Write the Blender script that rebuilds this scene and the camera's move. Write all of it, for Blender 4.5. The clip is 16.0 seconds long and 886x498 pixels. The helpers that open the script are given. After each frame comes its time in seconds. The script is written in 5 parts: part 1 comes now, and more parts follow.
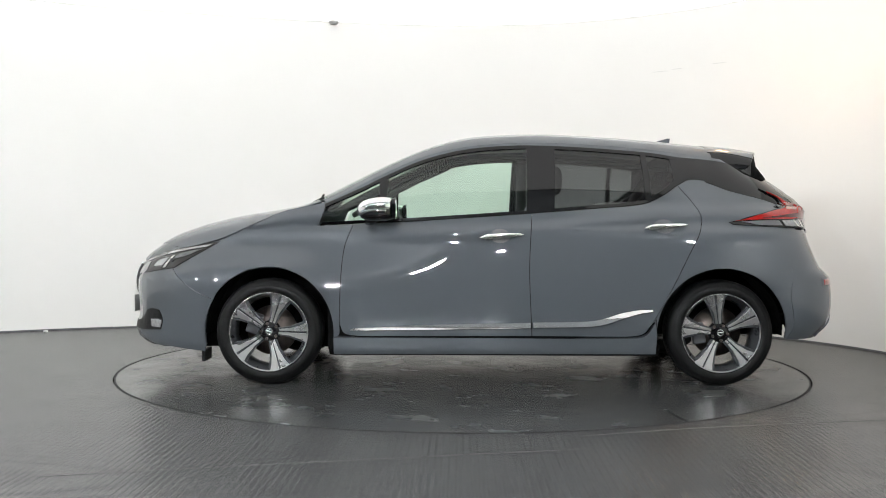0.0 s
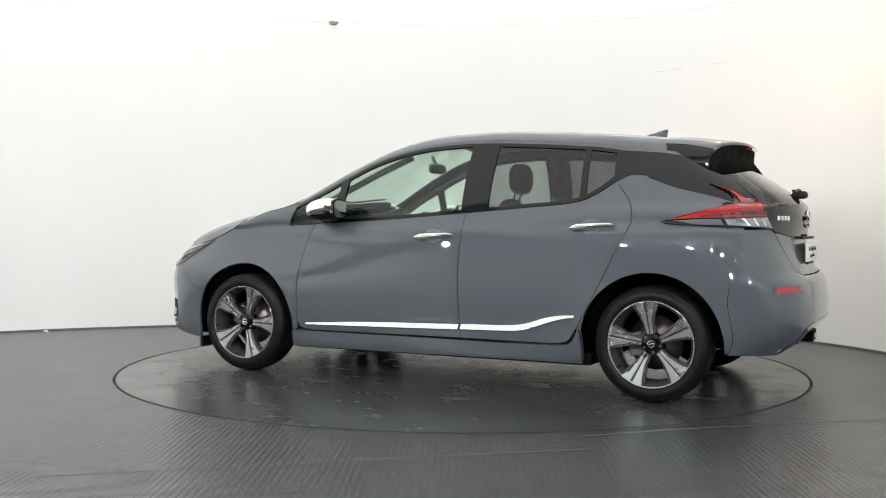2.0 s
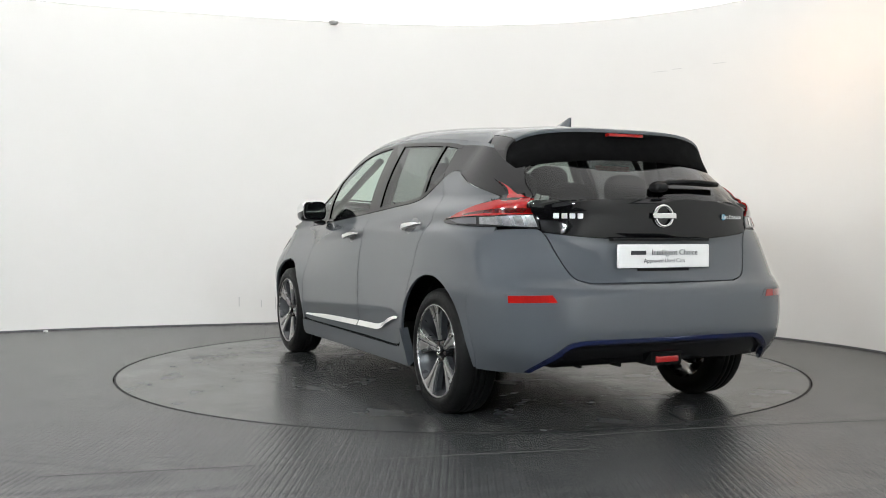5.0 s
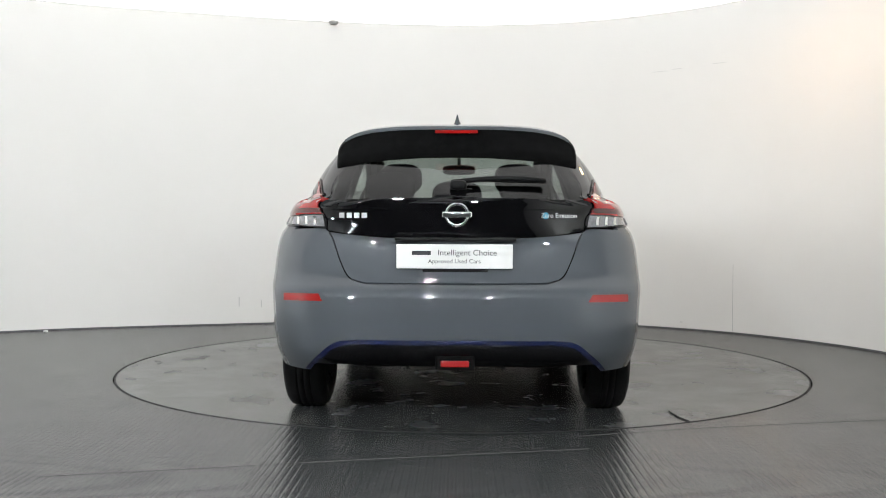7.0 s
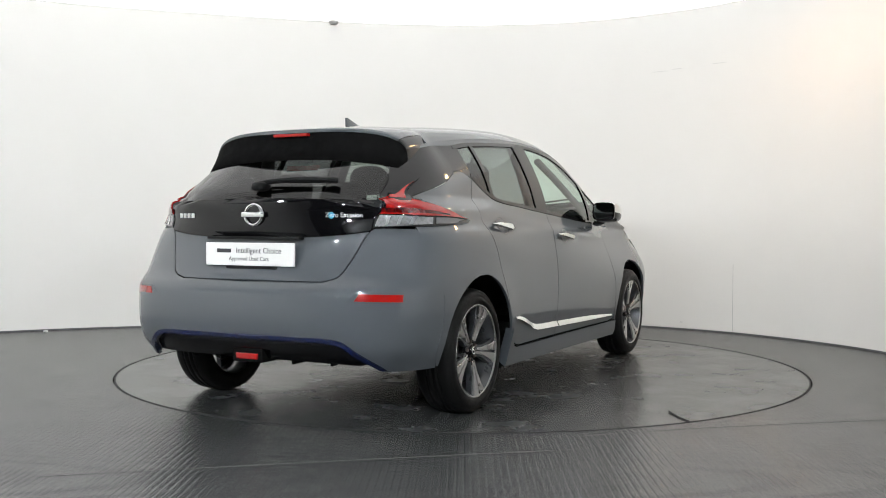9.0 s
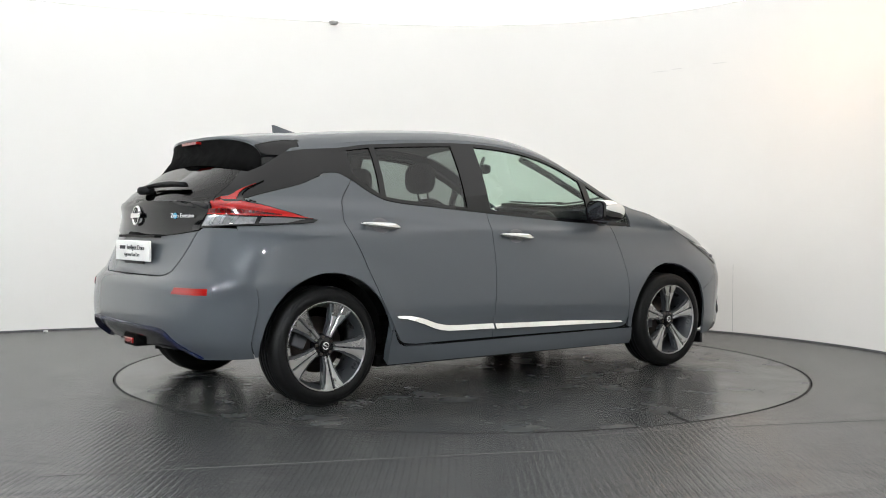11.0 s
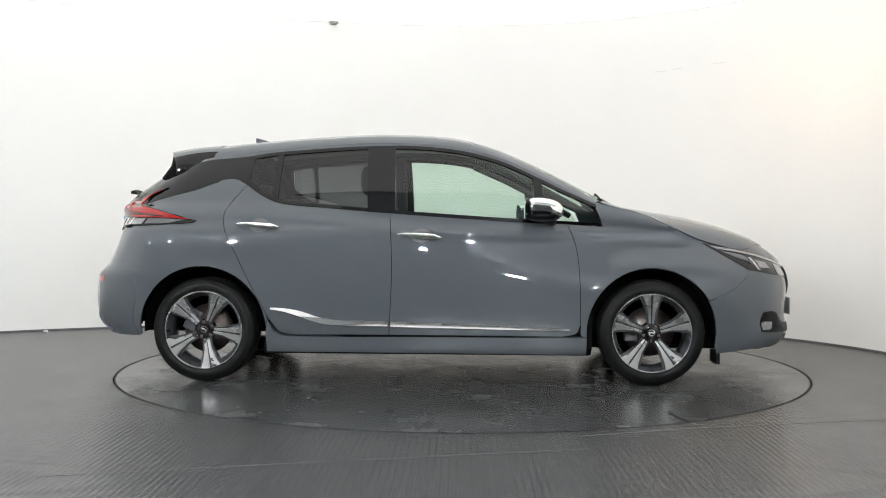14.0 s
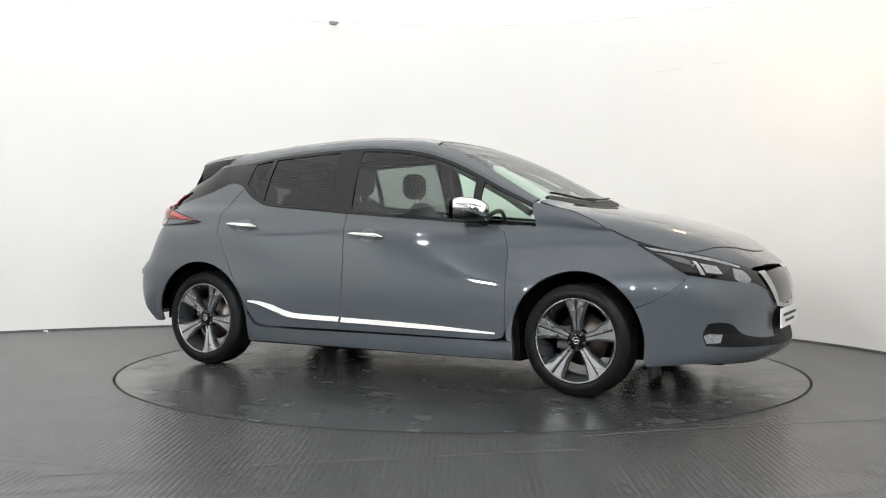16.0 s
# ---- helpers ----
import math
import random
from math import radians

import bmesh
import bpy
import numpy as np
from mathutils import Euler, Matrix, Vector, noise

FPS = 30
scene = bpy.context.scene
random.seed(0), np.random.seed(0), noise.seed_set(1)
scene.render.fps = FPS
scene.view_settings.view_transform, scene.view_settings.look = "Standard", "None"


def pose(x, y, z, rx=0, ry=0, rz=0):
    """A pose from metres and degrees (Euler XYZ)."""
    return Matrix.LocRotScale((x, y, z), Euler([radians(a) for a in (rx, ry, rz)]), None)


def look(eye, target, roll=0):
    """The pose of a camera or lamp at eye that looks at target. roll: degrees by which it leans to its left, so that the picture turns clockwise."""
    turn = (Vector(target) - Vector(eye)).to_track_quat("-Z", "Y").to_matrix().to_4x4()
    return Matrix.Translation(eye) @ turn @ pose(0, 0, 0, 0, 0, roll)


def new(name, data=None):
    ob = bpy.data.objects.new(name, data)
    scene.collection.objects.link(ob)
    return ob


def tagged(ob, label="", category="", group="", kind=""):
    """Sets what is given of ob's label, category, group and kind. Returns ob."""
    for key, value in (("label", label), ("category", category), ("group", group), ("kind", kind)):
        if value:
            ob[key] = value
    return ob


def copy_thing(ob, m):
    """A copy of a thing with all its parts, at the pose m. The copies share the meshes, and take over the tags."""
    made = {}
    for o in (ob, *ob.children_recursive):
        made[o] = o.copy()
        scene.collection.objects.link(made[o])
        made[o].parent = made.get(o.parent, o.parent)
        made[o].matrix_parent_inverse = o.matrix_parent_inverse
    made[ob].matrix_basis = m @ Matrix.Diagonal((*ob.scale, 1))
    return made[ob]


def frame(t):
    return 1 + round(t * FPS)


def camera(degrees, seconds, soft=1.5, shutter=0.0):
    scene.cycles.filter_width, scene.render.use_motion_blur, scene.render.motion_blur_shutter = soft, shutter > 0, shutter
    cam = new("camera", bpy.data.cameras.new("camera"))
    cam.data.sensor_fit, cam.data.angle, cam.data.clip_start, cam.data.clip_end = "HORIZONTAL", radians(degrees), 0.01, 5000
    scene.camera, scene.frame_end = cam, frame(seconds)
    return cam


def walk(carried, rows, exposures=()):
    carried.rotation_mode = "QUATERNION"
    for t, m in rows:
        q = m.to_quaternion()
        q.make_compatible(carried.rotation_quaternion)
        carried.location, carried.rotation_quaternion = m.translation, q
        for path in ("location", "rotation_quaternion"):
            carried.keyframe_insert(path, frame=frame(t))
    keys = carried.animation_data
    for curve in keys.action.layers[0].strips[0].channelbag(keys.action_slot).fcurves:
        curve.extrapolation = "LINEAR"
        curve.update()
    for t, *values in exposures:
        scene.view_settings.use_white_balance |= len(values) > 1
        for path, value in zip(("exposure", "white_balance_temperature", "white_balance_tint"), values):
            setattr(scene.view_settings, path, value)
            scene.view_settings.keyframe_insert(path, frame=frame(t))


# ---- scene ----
# Camera on a tripod before a turntable; the turntable's centre is the origin.
cam = camera(48.05, 16.0, 1.0)
EYE = Vector((0.0, -6.802, 0.9485))
YAW, PITCH = radians(1.033), radians(-1.287)
AIM = EYE + Vector((-math.sin(YAW) * math.cos(PITCH), math.cos(YAW) * math.cos(PITCH), math.sin(PITCH)))
STAND = look(EYE, AIM, 0.188)
# the clip darkens a little while the tail is turned to the camera
walk(cam, [(0.0, STAND), (16.0, STAND)], [(0.0, 0.32), (3.0, 0.29), (6.0, 0.14), (8.5, 0.16), (12.0, 0.29), (16.0, 0.32)])

# The turntable turns clockwise, seen from above, at an even pace.
START, PACE = 181.08, -13.045
CAR_X, CAR_Y = -0.188, 0.0163
RING_R = 2.259
CEIL_Z = 2.95
HALL_Z = 3.6

# ---------------------------------------------------------------- light
world = bpy.data.worlds.new("hall")
world.use_nodes = True
world.node_tree.nodes["Background"].inputs[0].default_value = (0.9, 0.95, 1.0, 1)
world.node_tree.nodes["Background"].inputs[1].default_value = 0.05
scene.world = world


# ---------------------------------------------------------------- materials
def nodes_of(name):
    m = bpy.data.materials.new(name)
    m.use_nodes = True
    nt = m.node_tree
    return m, nt, nt.nodes["Principled BSDF"]


def link(nt, a, b):
    nt.links.new(a, b)


def ramp(nt, src, stops):
    r = nt.nodes.new("ShaderNodeValToRGB")
    el = r.color_ramp.elements
    while len(el) < len(stops):
        el.new(0.5)
    for e, (p, c) in zip(el, stops):
        e.position = p
        e.color = (*c, 1) if len(c) == 3 else c
    link(nt, src, r.inputs[0])
    return r.outputs[0]


def noise_tex(nt, scale, detail=4, rough=0.55, coord="Object", stretch=None):
    tc = nt.nodes.new("ShaderNodeTexCoord")
    n = nt.nodes.new("ShaderNodeTexNoise")
    n.inputs["Scale"].default_value = scale
    n.inputs["Detail"].default_value = detail
    n.inputs["Roughness"].default_value = rough
    src = tc.outputs[coord]
    if stretch:
        mp = nt.nodes.new("ShaderNodeMapping")
        mp.inputs["Scale"].default_value = stretch
        link(nt, src, mp.inputs[0])
        src = mp.outputs[0]
    link(nt, src, n.inputs["Vector"])
    return n.outputs["Fac"]


def bump(nt, b, height, strength, dist):
    n = nt.nodes.new("ShaderNodeBump")
    n.inputs["Strength"].default_value = strength
    n.inputs["Distance"].default_value = dist
    link(nt, height, n.inputs["Height"])
    link(nt, n.outputs[0], b.inputs["Normal"])


def vary(c, k):
    return tuple(min(1, x * k) for x in c)


def surface(name, color, rough=0.5, metal=0.0, scale=6.0, amount=0.1, fine=0.0, fine_scale=300.0, coat=0.0, spec=0.5, coat_rough=0.03):
    """A surface with colour mottling, uneven gloss and a fine relief."""
    m, nt, b = nodes_of(name)
    n = noise_tex(nt, scale)
    link(nt, ramp(nt, n, [(0.3, vary(color, 1 - amount)), (0.7, vary(color, 1 + amount))]), b.inputs["Base Color"])
    r = ramp(nt, noise_tex(nt, scale * 3.1), [(0.3, (max(0.0, rough * 0.85),) * 3), (0.7, (min(1, rough * 1.15),) * 3)])
    link(nt, r, b.inputs["Roughness"])
    b.inputs["Metallic"].default_value = metal
    b.inputs["Coat Weight"].default_value = coat
    b.inputs["Coat Roughness"].default_value = coat_rough
    b.inputs["Specular IOR Level"].default_value = spec
    if fine:
        bump(nt, b, noise_tex(nt, fine_scale, 3), fine, 0.002)
    return m


def glowing(name, color, strength):
    m, nt, b = nodes_of(name)
    b.inputs["Base Color"].default_value = (0.8, 0.8, 0.8, 1)
    b.inputs["Emission Color"].default_value = (*color, 1)
    b.inputs["Emission Strength"].default_value = strength
    return m


def glass(name, color, rough=0.0):
    """Thin pane: a clear tinted film with a mirror-like face."""
    m = bpy.data.materials.new(name)
    m.use_nodes = True
    nt = m.node_tree
    nt.nodes.clear()
    out = nt.nodes.new("ShaderNodeOutputMaterial")
    mix = nt.nodes.new("ShaderNodeMixShader")
    tr = nt.nodes.new("ShaderNodeBsdfTransparent")
    gl = nt.nodes.new("ShaderNodeBsdfGlossy")
    lw = nt.nodes.new("ShaderNodeLayerWeight")
    lw.inputs["Blend"].default_value = 0.5
    pw = nt.nodes.new("ShaderNodeMath")
    pw.operation = "POWER"
    pw.inputs[1].default_value = 5.0
    link(nt, lw.outputs["Facing"], pw.inputs[0])
    fr = nt.nodes.new("ShaderNodeMath")
    fr.operation = "MULTIPLY_ADD"
    fr.inputs[1].default_value = 0.93
    fr.inputs[2].default_value = 0.065
    link(nt, pw.outputs[0], fr.inputs[0])
    tr.inputs[0].default_value = (*color, 1)
    gl.inputs["Roughness"].default_value = rough
    link(nt, fr.outputs[0], mix.inputs[0])
    link(nt, tr.outputs[0], mix.inputs[1])
    link(nt, gl.outputs[0], mix.inputs[2])
    link(nt, mix.outputs[0], out.inputs[0])
    return m


def paint_material():
    m, nt, b = nodes_of("grey_paint")
    n = noise_tex(nt, 900, 2)
    link(nt, ramp(nt, n, [(0.3, (0.058, 0.065, 0.073)), (0.7, (0.069, 0.078, 0.088))]), b.inputs["Base Color"])
    b.inputs["Roughness"].default_value = 0.5
    b.inputs["Specular IOR Level"].default_value = 0.15
    b.inputs["Coat Weight"].default_value = 1.0
    b.inputs["Coat Roughness"].default_value = 0.02
    b.inputs["Coat IOR"].default_value = 1.6
    return m


def wall_material():
    m, nt, b = nodes_of("white_wall_paint")
    n = noise_tex(nt, 0.9, 6)
    link(nt, ramp(nt, n, [(0.3, (0.80, 0.78, 0.75)), (0.7, (0.83, 0.81, 0.78))]), b.inputs["Base Color"])
    b.inputs["Roughness"].default_value = 0.6
    bump(nt, b, noise_tex(nt, 40.0, 4), 0.05, 0.002)
    return m


def floor_material(name, tread, worn):
    """Dark grey rubber flooring; tread: lozenges pressed into the sheet."""
    m, nt, b = nodes_of(name)
    if not tread:
        streak = ramp(nt, noise_tex(nt, 2.2, 7, 0.6, stretch=(1.0, 5.0, 1.0)), [(0.50, (0, 0, 0)), (0.82, (1, 1, 1))])
    c = ramp(nt, noise_tex(nt, 1.6, 4, 0.5), [(0.15, (0.038, 0.040, 0.041)), (0.55, (0.044, 0.046, 0.047)), (0.95, worn)])
    if not tread:
        mixer = nt.nodes.new("ShaderNodeMix")
        mixer.data_type = "RGBA"
        link(nt, streak, mixer.inputs[0])
        link(nt, c, mixer.inputs[6])
        mixer.inputs[7].default_value = (0.12, 0.115, 0.105, 1)
        c = mixer.outputs[2]
    link(nt, c, b.inputs["Base Color"])
    gloss = ramp(nt, noise_tex(nt, 3.0, 5, 0.6), [(0.3, (0.22, 0.22, 0.22)), (0.7, (0.27, 0.27, 0.27))] if tread else [(0.3, (0.20, 0.20, 0.20)), (0.7, (0.30, 0.30, 0.30))])
    link(nt, gloss, b.inputs["Roughness"])
    b.inputs["Specular IOR Level"].default_value = 0.6
    if tread:
        tc = nt.nodes.new("ShaderNodeTexCoord")
        hs = []
        for turn, off in ((45, 0.0), (-45, 0.5)):
            mp = nt.nodes.new("ShaderNodeMapping")
            mp.inputs["Rotation"].default_value = (0, 0, radians(turn))
            mp.inputs["Scale"].default_value = (24, 48, 1)
            mp.inputs["Location"].default_value = (off, off, 0)
            link(nt, tc.outputs["Object"], mp.inputs[0])
            v = nt.nodes.new("ShaderNodeTexVoronoi")
            v.voronoi_dimensions = "2D"
            v.inputs["Randomness"].default_value = 0.0
            v.inputs["Scale"].default_value = 1.0
            link(nt, mp.outputs[0], v.inputs["Vector"])
            hs.append(ramp(nt, v.outputs["Distance"], [(0.2, (1, 1, 1)), (0.42, (0, 0, 0))]))
        mx = nt.nodes.new("ShaderNodeMath")
        mx.operation = "MAXIMUM"
        link(nt, hs[0], mx.inputs[0])
        link(nt, hs[1], mx.inputs[1])
        bump(nt, b, mx.outputs[0], 0.8, 0.002)
    else:
        bump(nt, b, noise_tex(nt, 9, 2, 0.5), 0.03, 0.002)
    return m


M = {
    "wall": wall_material(),
    "floor": floor_material("tread_rubber_floor", True, (0.052, 0.052, 0.052)),
    "table": floor_material("worn_rubber_disc", False, (0.064, 0.061, 0.057)),
    "seam": surface("black_seam", (0.008, 0.008, 0.008), 0.7),
    "pale_hall": surface("pale_hall_ceiling", (0.42, 0.43, 0.44), 0.85, scale=1.0),
    "dark_hall": surface("dark_hall_wall", (0.07, 0.072, 0.075), 0.8, scale=1.0),
    "light": glowing("stretched_light_ceiling", (1.0, 0.995, 0.98), 0.74),
    "warm": glowing("warm_lamp", (1.0, 0.60, 0.27), 70.0),
    "spot": glowing("white_tube", (0.92, 0.97, 1.0), 1800.0),
    "paint": paint_material(),
    "black": surface("gloss_black", (0.0025, 0.0025, 0.003), 0.06, amount=0.2),
    "plastic": surface("black_plastic", (0.005, 0.005, 0.0055), 0.55, fine=0.2, spec=0.2),
    "liner": surface("wheel_well_liner", (0.004, 0.004, 0.004), 0.9, spec=0.08),
    "rubber": surface("tyre_rubber", (0.0045, 0.0045, 0.0045), 0.5, fine=0.3, scale=20, spec=0.18),
    "chrome": surface("chrome", (0.86, 0.86, 0.85), 0.06, 1.0, amount=0.03),
    "alloy": surface("machined_alloy", (0.46, 0.455, 0.445), 0.28, 1.0, scale=2, amount=0.03),
    "wheel_dark": surface("dark_wheel_paint", (0.045, 0.048, 0.052), 0.3, 0.3, coat=0.6),
    "steel": surface("brake_steel", (0.12, 0.10, 0.09), 0.4, 1.0, scale=30, amount=0.2),
    "glass": glass("clear_green_glass", (0.76, 0.88, 0.81)),
    "privacy": glass("privacy_glass", (0.30, 0.32, 0.32)),
    "rear_glass": glass("rear_privacy_glass", (0.32, 0.33, 0.33)),
    "red_deep": surface("deep_red_lens", (0.085, 0.002, 0.002), 0.1, coat=1.0, amount=0.25, scale=40),
    "badge": surface("silver_badge", (0.72, 0.72, 0.71), 0.3, 0.5, amount=0.03),
    "red": surface("red_lens", (0.30, 0.007, 0.006), 0.1, coat=1.0, amount=0.08),
    "clear": surface("clear_lens", (0.22, 0.22, 0.225), 0.15, 0.3, coat=1.0, amount=0.25, scale=60),
    "blue": surface("dark_blue_trim", (0.004, 0.010, 0.055), 0.12, 0.3, coat=1.0),
    "white": surface("white_card", (0.76, 0.75, 0.73), 0.9, amount=0.02),
    "ink": surface("dark_ink", (0.03, 0.03, 0.035), 0.6),
    "teal": surface("teal_enamel", (0.04, 0.28, 0.42), 0.3, coat=0.5),
    "cloth": surface("dark_seat_cloth", (0.022, 0.022, 0.024), 0.85, fine=0.4),
    "trim": surface("dark_interior_trim", (0.02, 0.02, 0.021), 0.6, fine=0.2),
    "headliner": surface("pale_headliner", (0.6, 0.58, 0.55), 0.9),
    "mirror": surface("mirror_glass", (0.85, 0.87, 0.88), 0.02, 1.0, amount=0.01),
    "scuff": surface("grey_scuff", (0.45, 0.44, 0.43), 0.7),
    "weld": surface("rubber_weld", (0.06, 0.058, 0.055), 0.5),
    "grey": surface("grey_plastic", (0.09, 0.09, 0.095), 0.4),
}


# ---------------------------------------------------------------- building blocks
def finish(bm, name, mat, parent=None, label="", m=None, smooth=True):
    me = bpy.data.meshes.new(name)
    if smooth:
        for f in bm.faces:
            f.smooth = True
    bm.to_mesh(me)
    bm.free()
    me.materials.append(M[mat])
    ob = new(name, me)
    if parent is not None:
        ob.parent = parent
    if m is not None:
        ob.matrix_basis = m
    if label:
        ob["label"] = label
    return ob


def part(name, bm, mat, parent, label="", m=None, smooth=True):
    return finish(bm, name, mat, parent, label, m, smooth)


def empty(name, m=None):
    ob = new(name)
    ob.empty_display_size = 0.2
    if m is not None:
        ob.matrix_basis = m
    return ob


def box(bm, x0, x1, y0, y1, z0, z1, bev=0.0, seg=2):
    r = bmesh.ops.create_cube(bm, size=1)
    vs = r["verts"]
    for v in vs:
        v.co = Vector(((x0 + x1) / 2 + v.co.x * (x1 - x0), (y0 + y1) / 2 + v.co.y * (y1 - y0), (z0 + z1) / 2 + v.co.z * (z1 - z0)))
    if bev:
        es = list({e for v in vs for e in v.link_edges})
        bmesh.ops.bevel(bm, geom=es, offset=bev, segments=seg, affect="EDGES", profile=0.6)
    return bm


def lathe(bm, prof, n=64, axis="y", closed=False):
    """Turns a profile of (radius, along the axis) points into a ring."""
    rings = []
    for k in range(n):
        a = 2 * math.pi * k / n
        ring = []
        for r, h in prof:
            if axis == "y":
                co = (r * math.cos(a), h, r * math.sin(a))
            else:
                co = (r * math.cos(a), r * math.sin(a), h)
            ring.append(bm.verts.new(co))
        rings.append(ring)
    m = len(prof)
    for k in range(n):
        a, b = rings[k], rings[(k + 1) % n]
        for j in range(m if closed else m - 1):
            bm.faces.new((a[j], a[(j + 1) % m], b[(j + 1) % m], b[j]))
    return bm


def slab(bm, outline, h0, h1, plane="xz"):
    """A flat outline made into a solid between two heights of the third axis."""
    def co(p, h):
        if plane == "xz":
            return (p[0], h, p[1])
        if plane == "yz":
            return (h, p[0], p[1])
        return (p[0], p[1], h)
    a = [bm.verts.new(co(p, h0)) for p in outline]
    b = [bm.verts.new(co(p, h1)) for p in outline]
    n = len(outline)
    bm.faces.new(a)
    bm.faces.new(b[::-1])
    for k in range(n):
        bm.faces.new((a[k], b[k], b[(k + 1) % n], a[(k + 1) % n]))
    bmesh.ops.recalc_face_normals(bm, faces=bm.faces)
    return bm


def tube(bm, pts, radius, n=8, flat=1.0):
    pts = [Vector(p) for p in pts]
    rings = []
    for i, p in enumerate(pts):
        d = (pts[min(i + 1, len(pts) - 1)] - pts[max(i - 1, 0)]).normalized()
        s = d.cross(Vector((0, 0, 1)))
        s = s.normalized() if s.length > 1e-4 else Vector((1, 0, 0))
        u = s.cross(d)
        rings.append([bm.verts.new(p + radius * (math.cos(2 * math.pi * k / n) * s + flat * math.sin(2 * math.pi * k / n) * u)) for k in range(n)])
    for a, b in zip(rings, rings[1:]):
        for k in range(n):
            bm.faces.new((a[k], a[(k + 1) % n], b[(k + 1) % n], b[k]))
    bm.faces.new(rings[0])
    bm.faces.new(rings[-1][::-1])
    bmesh.ops.recalc_face_normals(bm, faces=bm.faces)
    return bm


def blob(bm, c, r, e=2.6, nu=20, nv=12):
    """A cushion-like rounded box (superellipsoid)."""
    def p(t, k):
        return math.copysign(abs(t) ** (2 / e), t) * k
    grid = []
    for i in range(nv + 1):
        a = -math.pi / 2 + math.pi * i / nv
        row = []
        for j in range(nu):
            b = 2 * math.pi * j / nu
            row.append(bm.verts.new((c[0] + p(math.cos(a), 1) * p(math.cos(b), r[0]), c[1] + p(math.cos(a), 1) * p(math.sin(b), r[1]), c[2] + p(math.sin(a), r[2]))))
        grid.append(row)
    for i in range(nv):
        for j in range(nu):
            bm.faces.new((grid[i][j], grid[i][(j + 1) % nu], grid[i + 1][(j + 1) % nu], grid[i + 1][j]))
    bmesh.ops.remove_doubles(bm, verts=bm.verts, dist=1e-5)
    bmesh.ops.recalc_face_normals(bm, faces=bm.faces)
    return bm


def spline(pts, n=8):
    """A smooth run through a few points."""
    P = [Vector(p) for p in pts]
    if len(P) < 3:
        return [tuple(P[0].lerp(P[-1], k / n)) for k in range(n + 1)]
    out = []
    for i in range(len(P) - 1):
        a, b = P[i], P[i + 1]
        ta = (b - P[i - 1]) * 0.5 if i else (b - a)
        tb = (P[i + 2] - a) * 0.5 if i + 2 < len(P) else (b - a)
        la = (b - a).length
        if ta.length > 1e-9:
            ta = ta.normalized() * la
        if tb.length > 1e-9:
            tb = tb.normalized() * la
        for k in range(n):
            t = k / n
            out.append(tuple((2 * t**3 - 3 * t**2 + 1) * a + (t**3 - 2 * t**2 + t) * ta + (-2 * t**3 + 3 * t**2) * b + (t**3 - t**2) * tb))
    out.append(tuple(P[-1]))
    return out


def outline(*runs):
    """A closed outline from smooth runs that meet in corners."""
    out = []
    for r in runs:
        for p in spline([(*q, 0) for q in r], 8 if len(r) > 2 else 4):
            if not out or abs(out[-1][0] - p[0]) + abs(out[-1][1] - p[1]) > 1e-5:
                out.append((p[0], p[1]))
    if abs(out[0][0] - out[-1][0]) + abs(out[0][1] - out[-1][1]) < 1e-5:
        out.pop()
    return out


def keyed(*pts):
    """A smooth function of one number through a few points."""
    s = sorted(pts)
    P = spline([(a, b, 0) for a, b in s], 12)
    xs = np.array([p[0] for p in P])
    ys = np.array([p[1] for p in P])
    o = np.argsort(xs)
    xs, ys = xs[o], ys[o]
    return lambda v: np.interp(v, xs, ys)


# ---------------------------------------------------------------- the car's skin
# Car space: x ahead from midway between the axles, y to its left, z up from the ground.
REAR0, FRONT0 = -1.30, 1.45
N_FRONT = 2.5
ARC = 1.0

low = keyed((0.10, 0.78), (0.17, 0.825), (0.20, 0.848), (0.28, 0.856), (0.34, 0.862), (0.45, 0.874), (0.60, 0.877), (0.75, 0.868), (0.86, 0.853), (0.92, 0.842), (0.96, 0.822), (1.02, 0.802), (1.10, 0.774), (1.25, 0.73))
belt = keyed((1.5, 0.93), (1.1, 0.955), (0.87, 0.965), (0.43, 0.985), (-0.22, 1.03), (-0.59, 1.06), (-0.9, 1.085), (-1.3, 1.10), (-1.7, 1.10))
rail_z = keyed((2.32, 0.64), (2.2, 0.705), (2.05, 0.765), (1.92, 0.80), (1.66, 0.868), (1.49, 0.945), (1.29, 1.035), (1.12, 1.075), (1.01, 1.105), (0.81, 1.205), (0.68, 1.27), (0.43, 1.38), (0.15, 1.445), (-0.24, 1.47), (-0.6, 1.458), (-0.92, 1.435), (-1.30, 1.39), (-1.62, 1.34), (-2.2, 1.30))
rail_y = keyed((1.6, 0.76), (1.05, 0.705), (0.81, 0.675), (0.43, 0.635), (0.0, 0.615), (-0.5, 0.61), (-1.3, 0.575), (-1.7, 0.55))
crown = keyed((2.34, 0.68), (2.32, 0.70), (2.25, 0.763), (2.178, 0.812), (2.08, 0.870), (2.004, 0.908), (1.9, 0.944), (1.792, 0.978), (1.6, 1.022), (1.406, 1.05), (1.25, 1.072), (1.17, 1.09), (1.06, 1.148), (0.867, 1.250), (0.636, 1.365), (0.405, 1.462), (0.25, 1.507), (0.08, 1.535), (-0.28, 1.55), (-0.64, 1.537), (-1.0, 1.512), (-1.36, 1.478), (-1.66, 1.437))
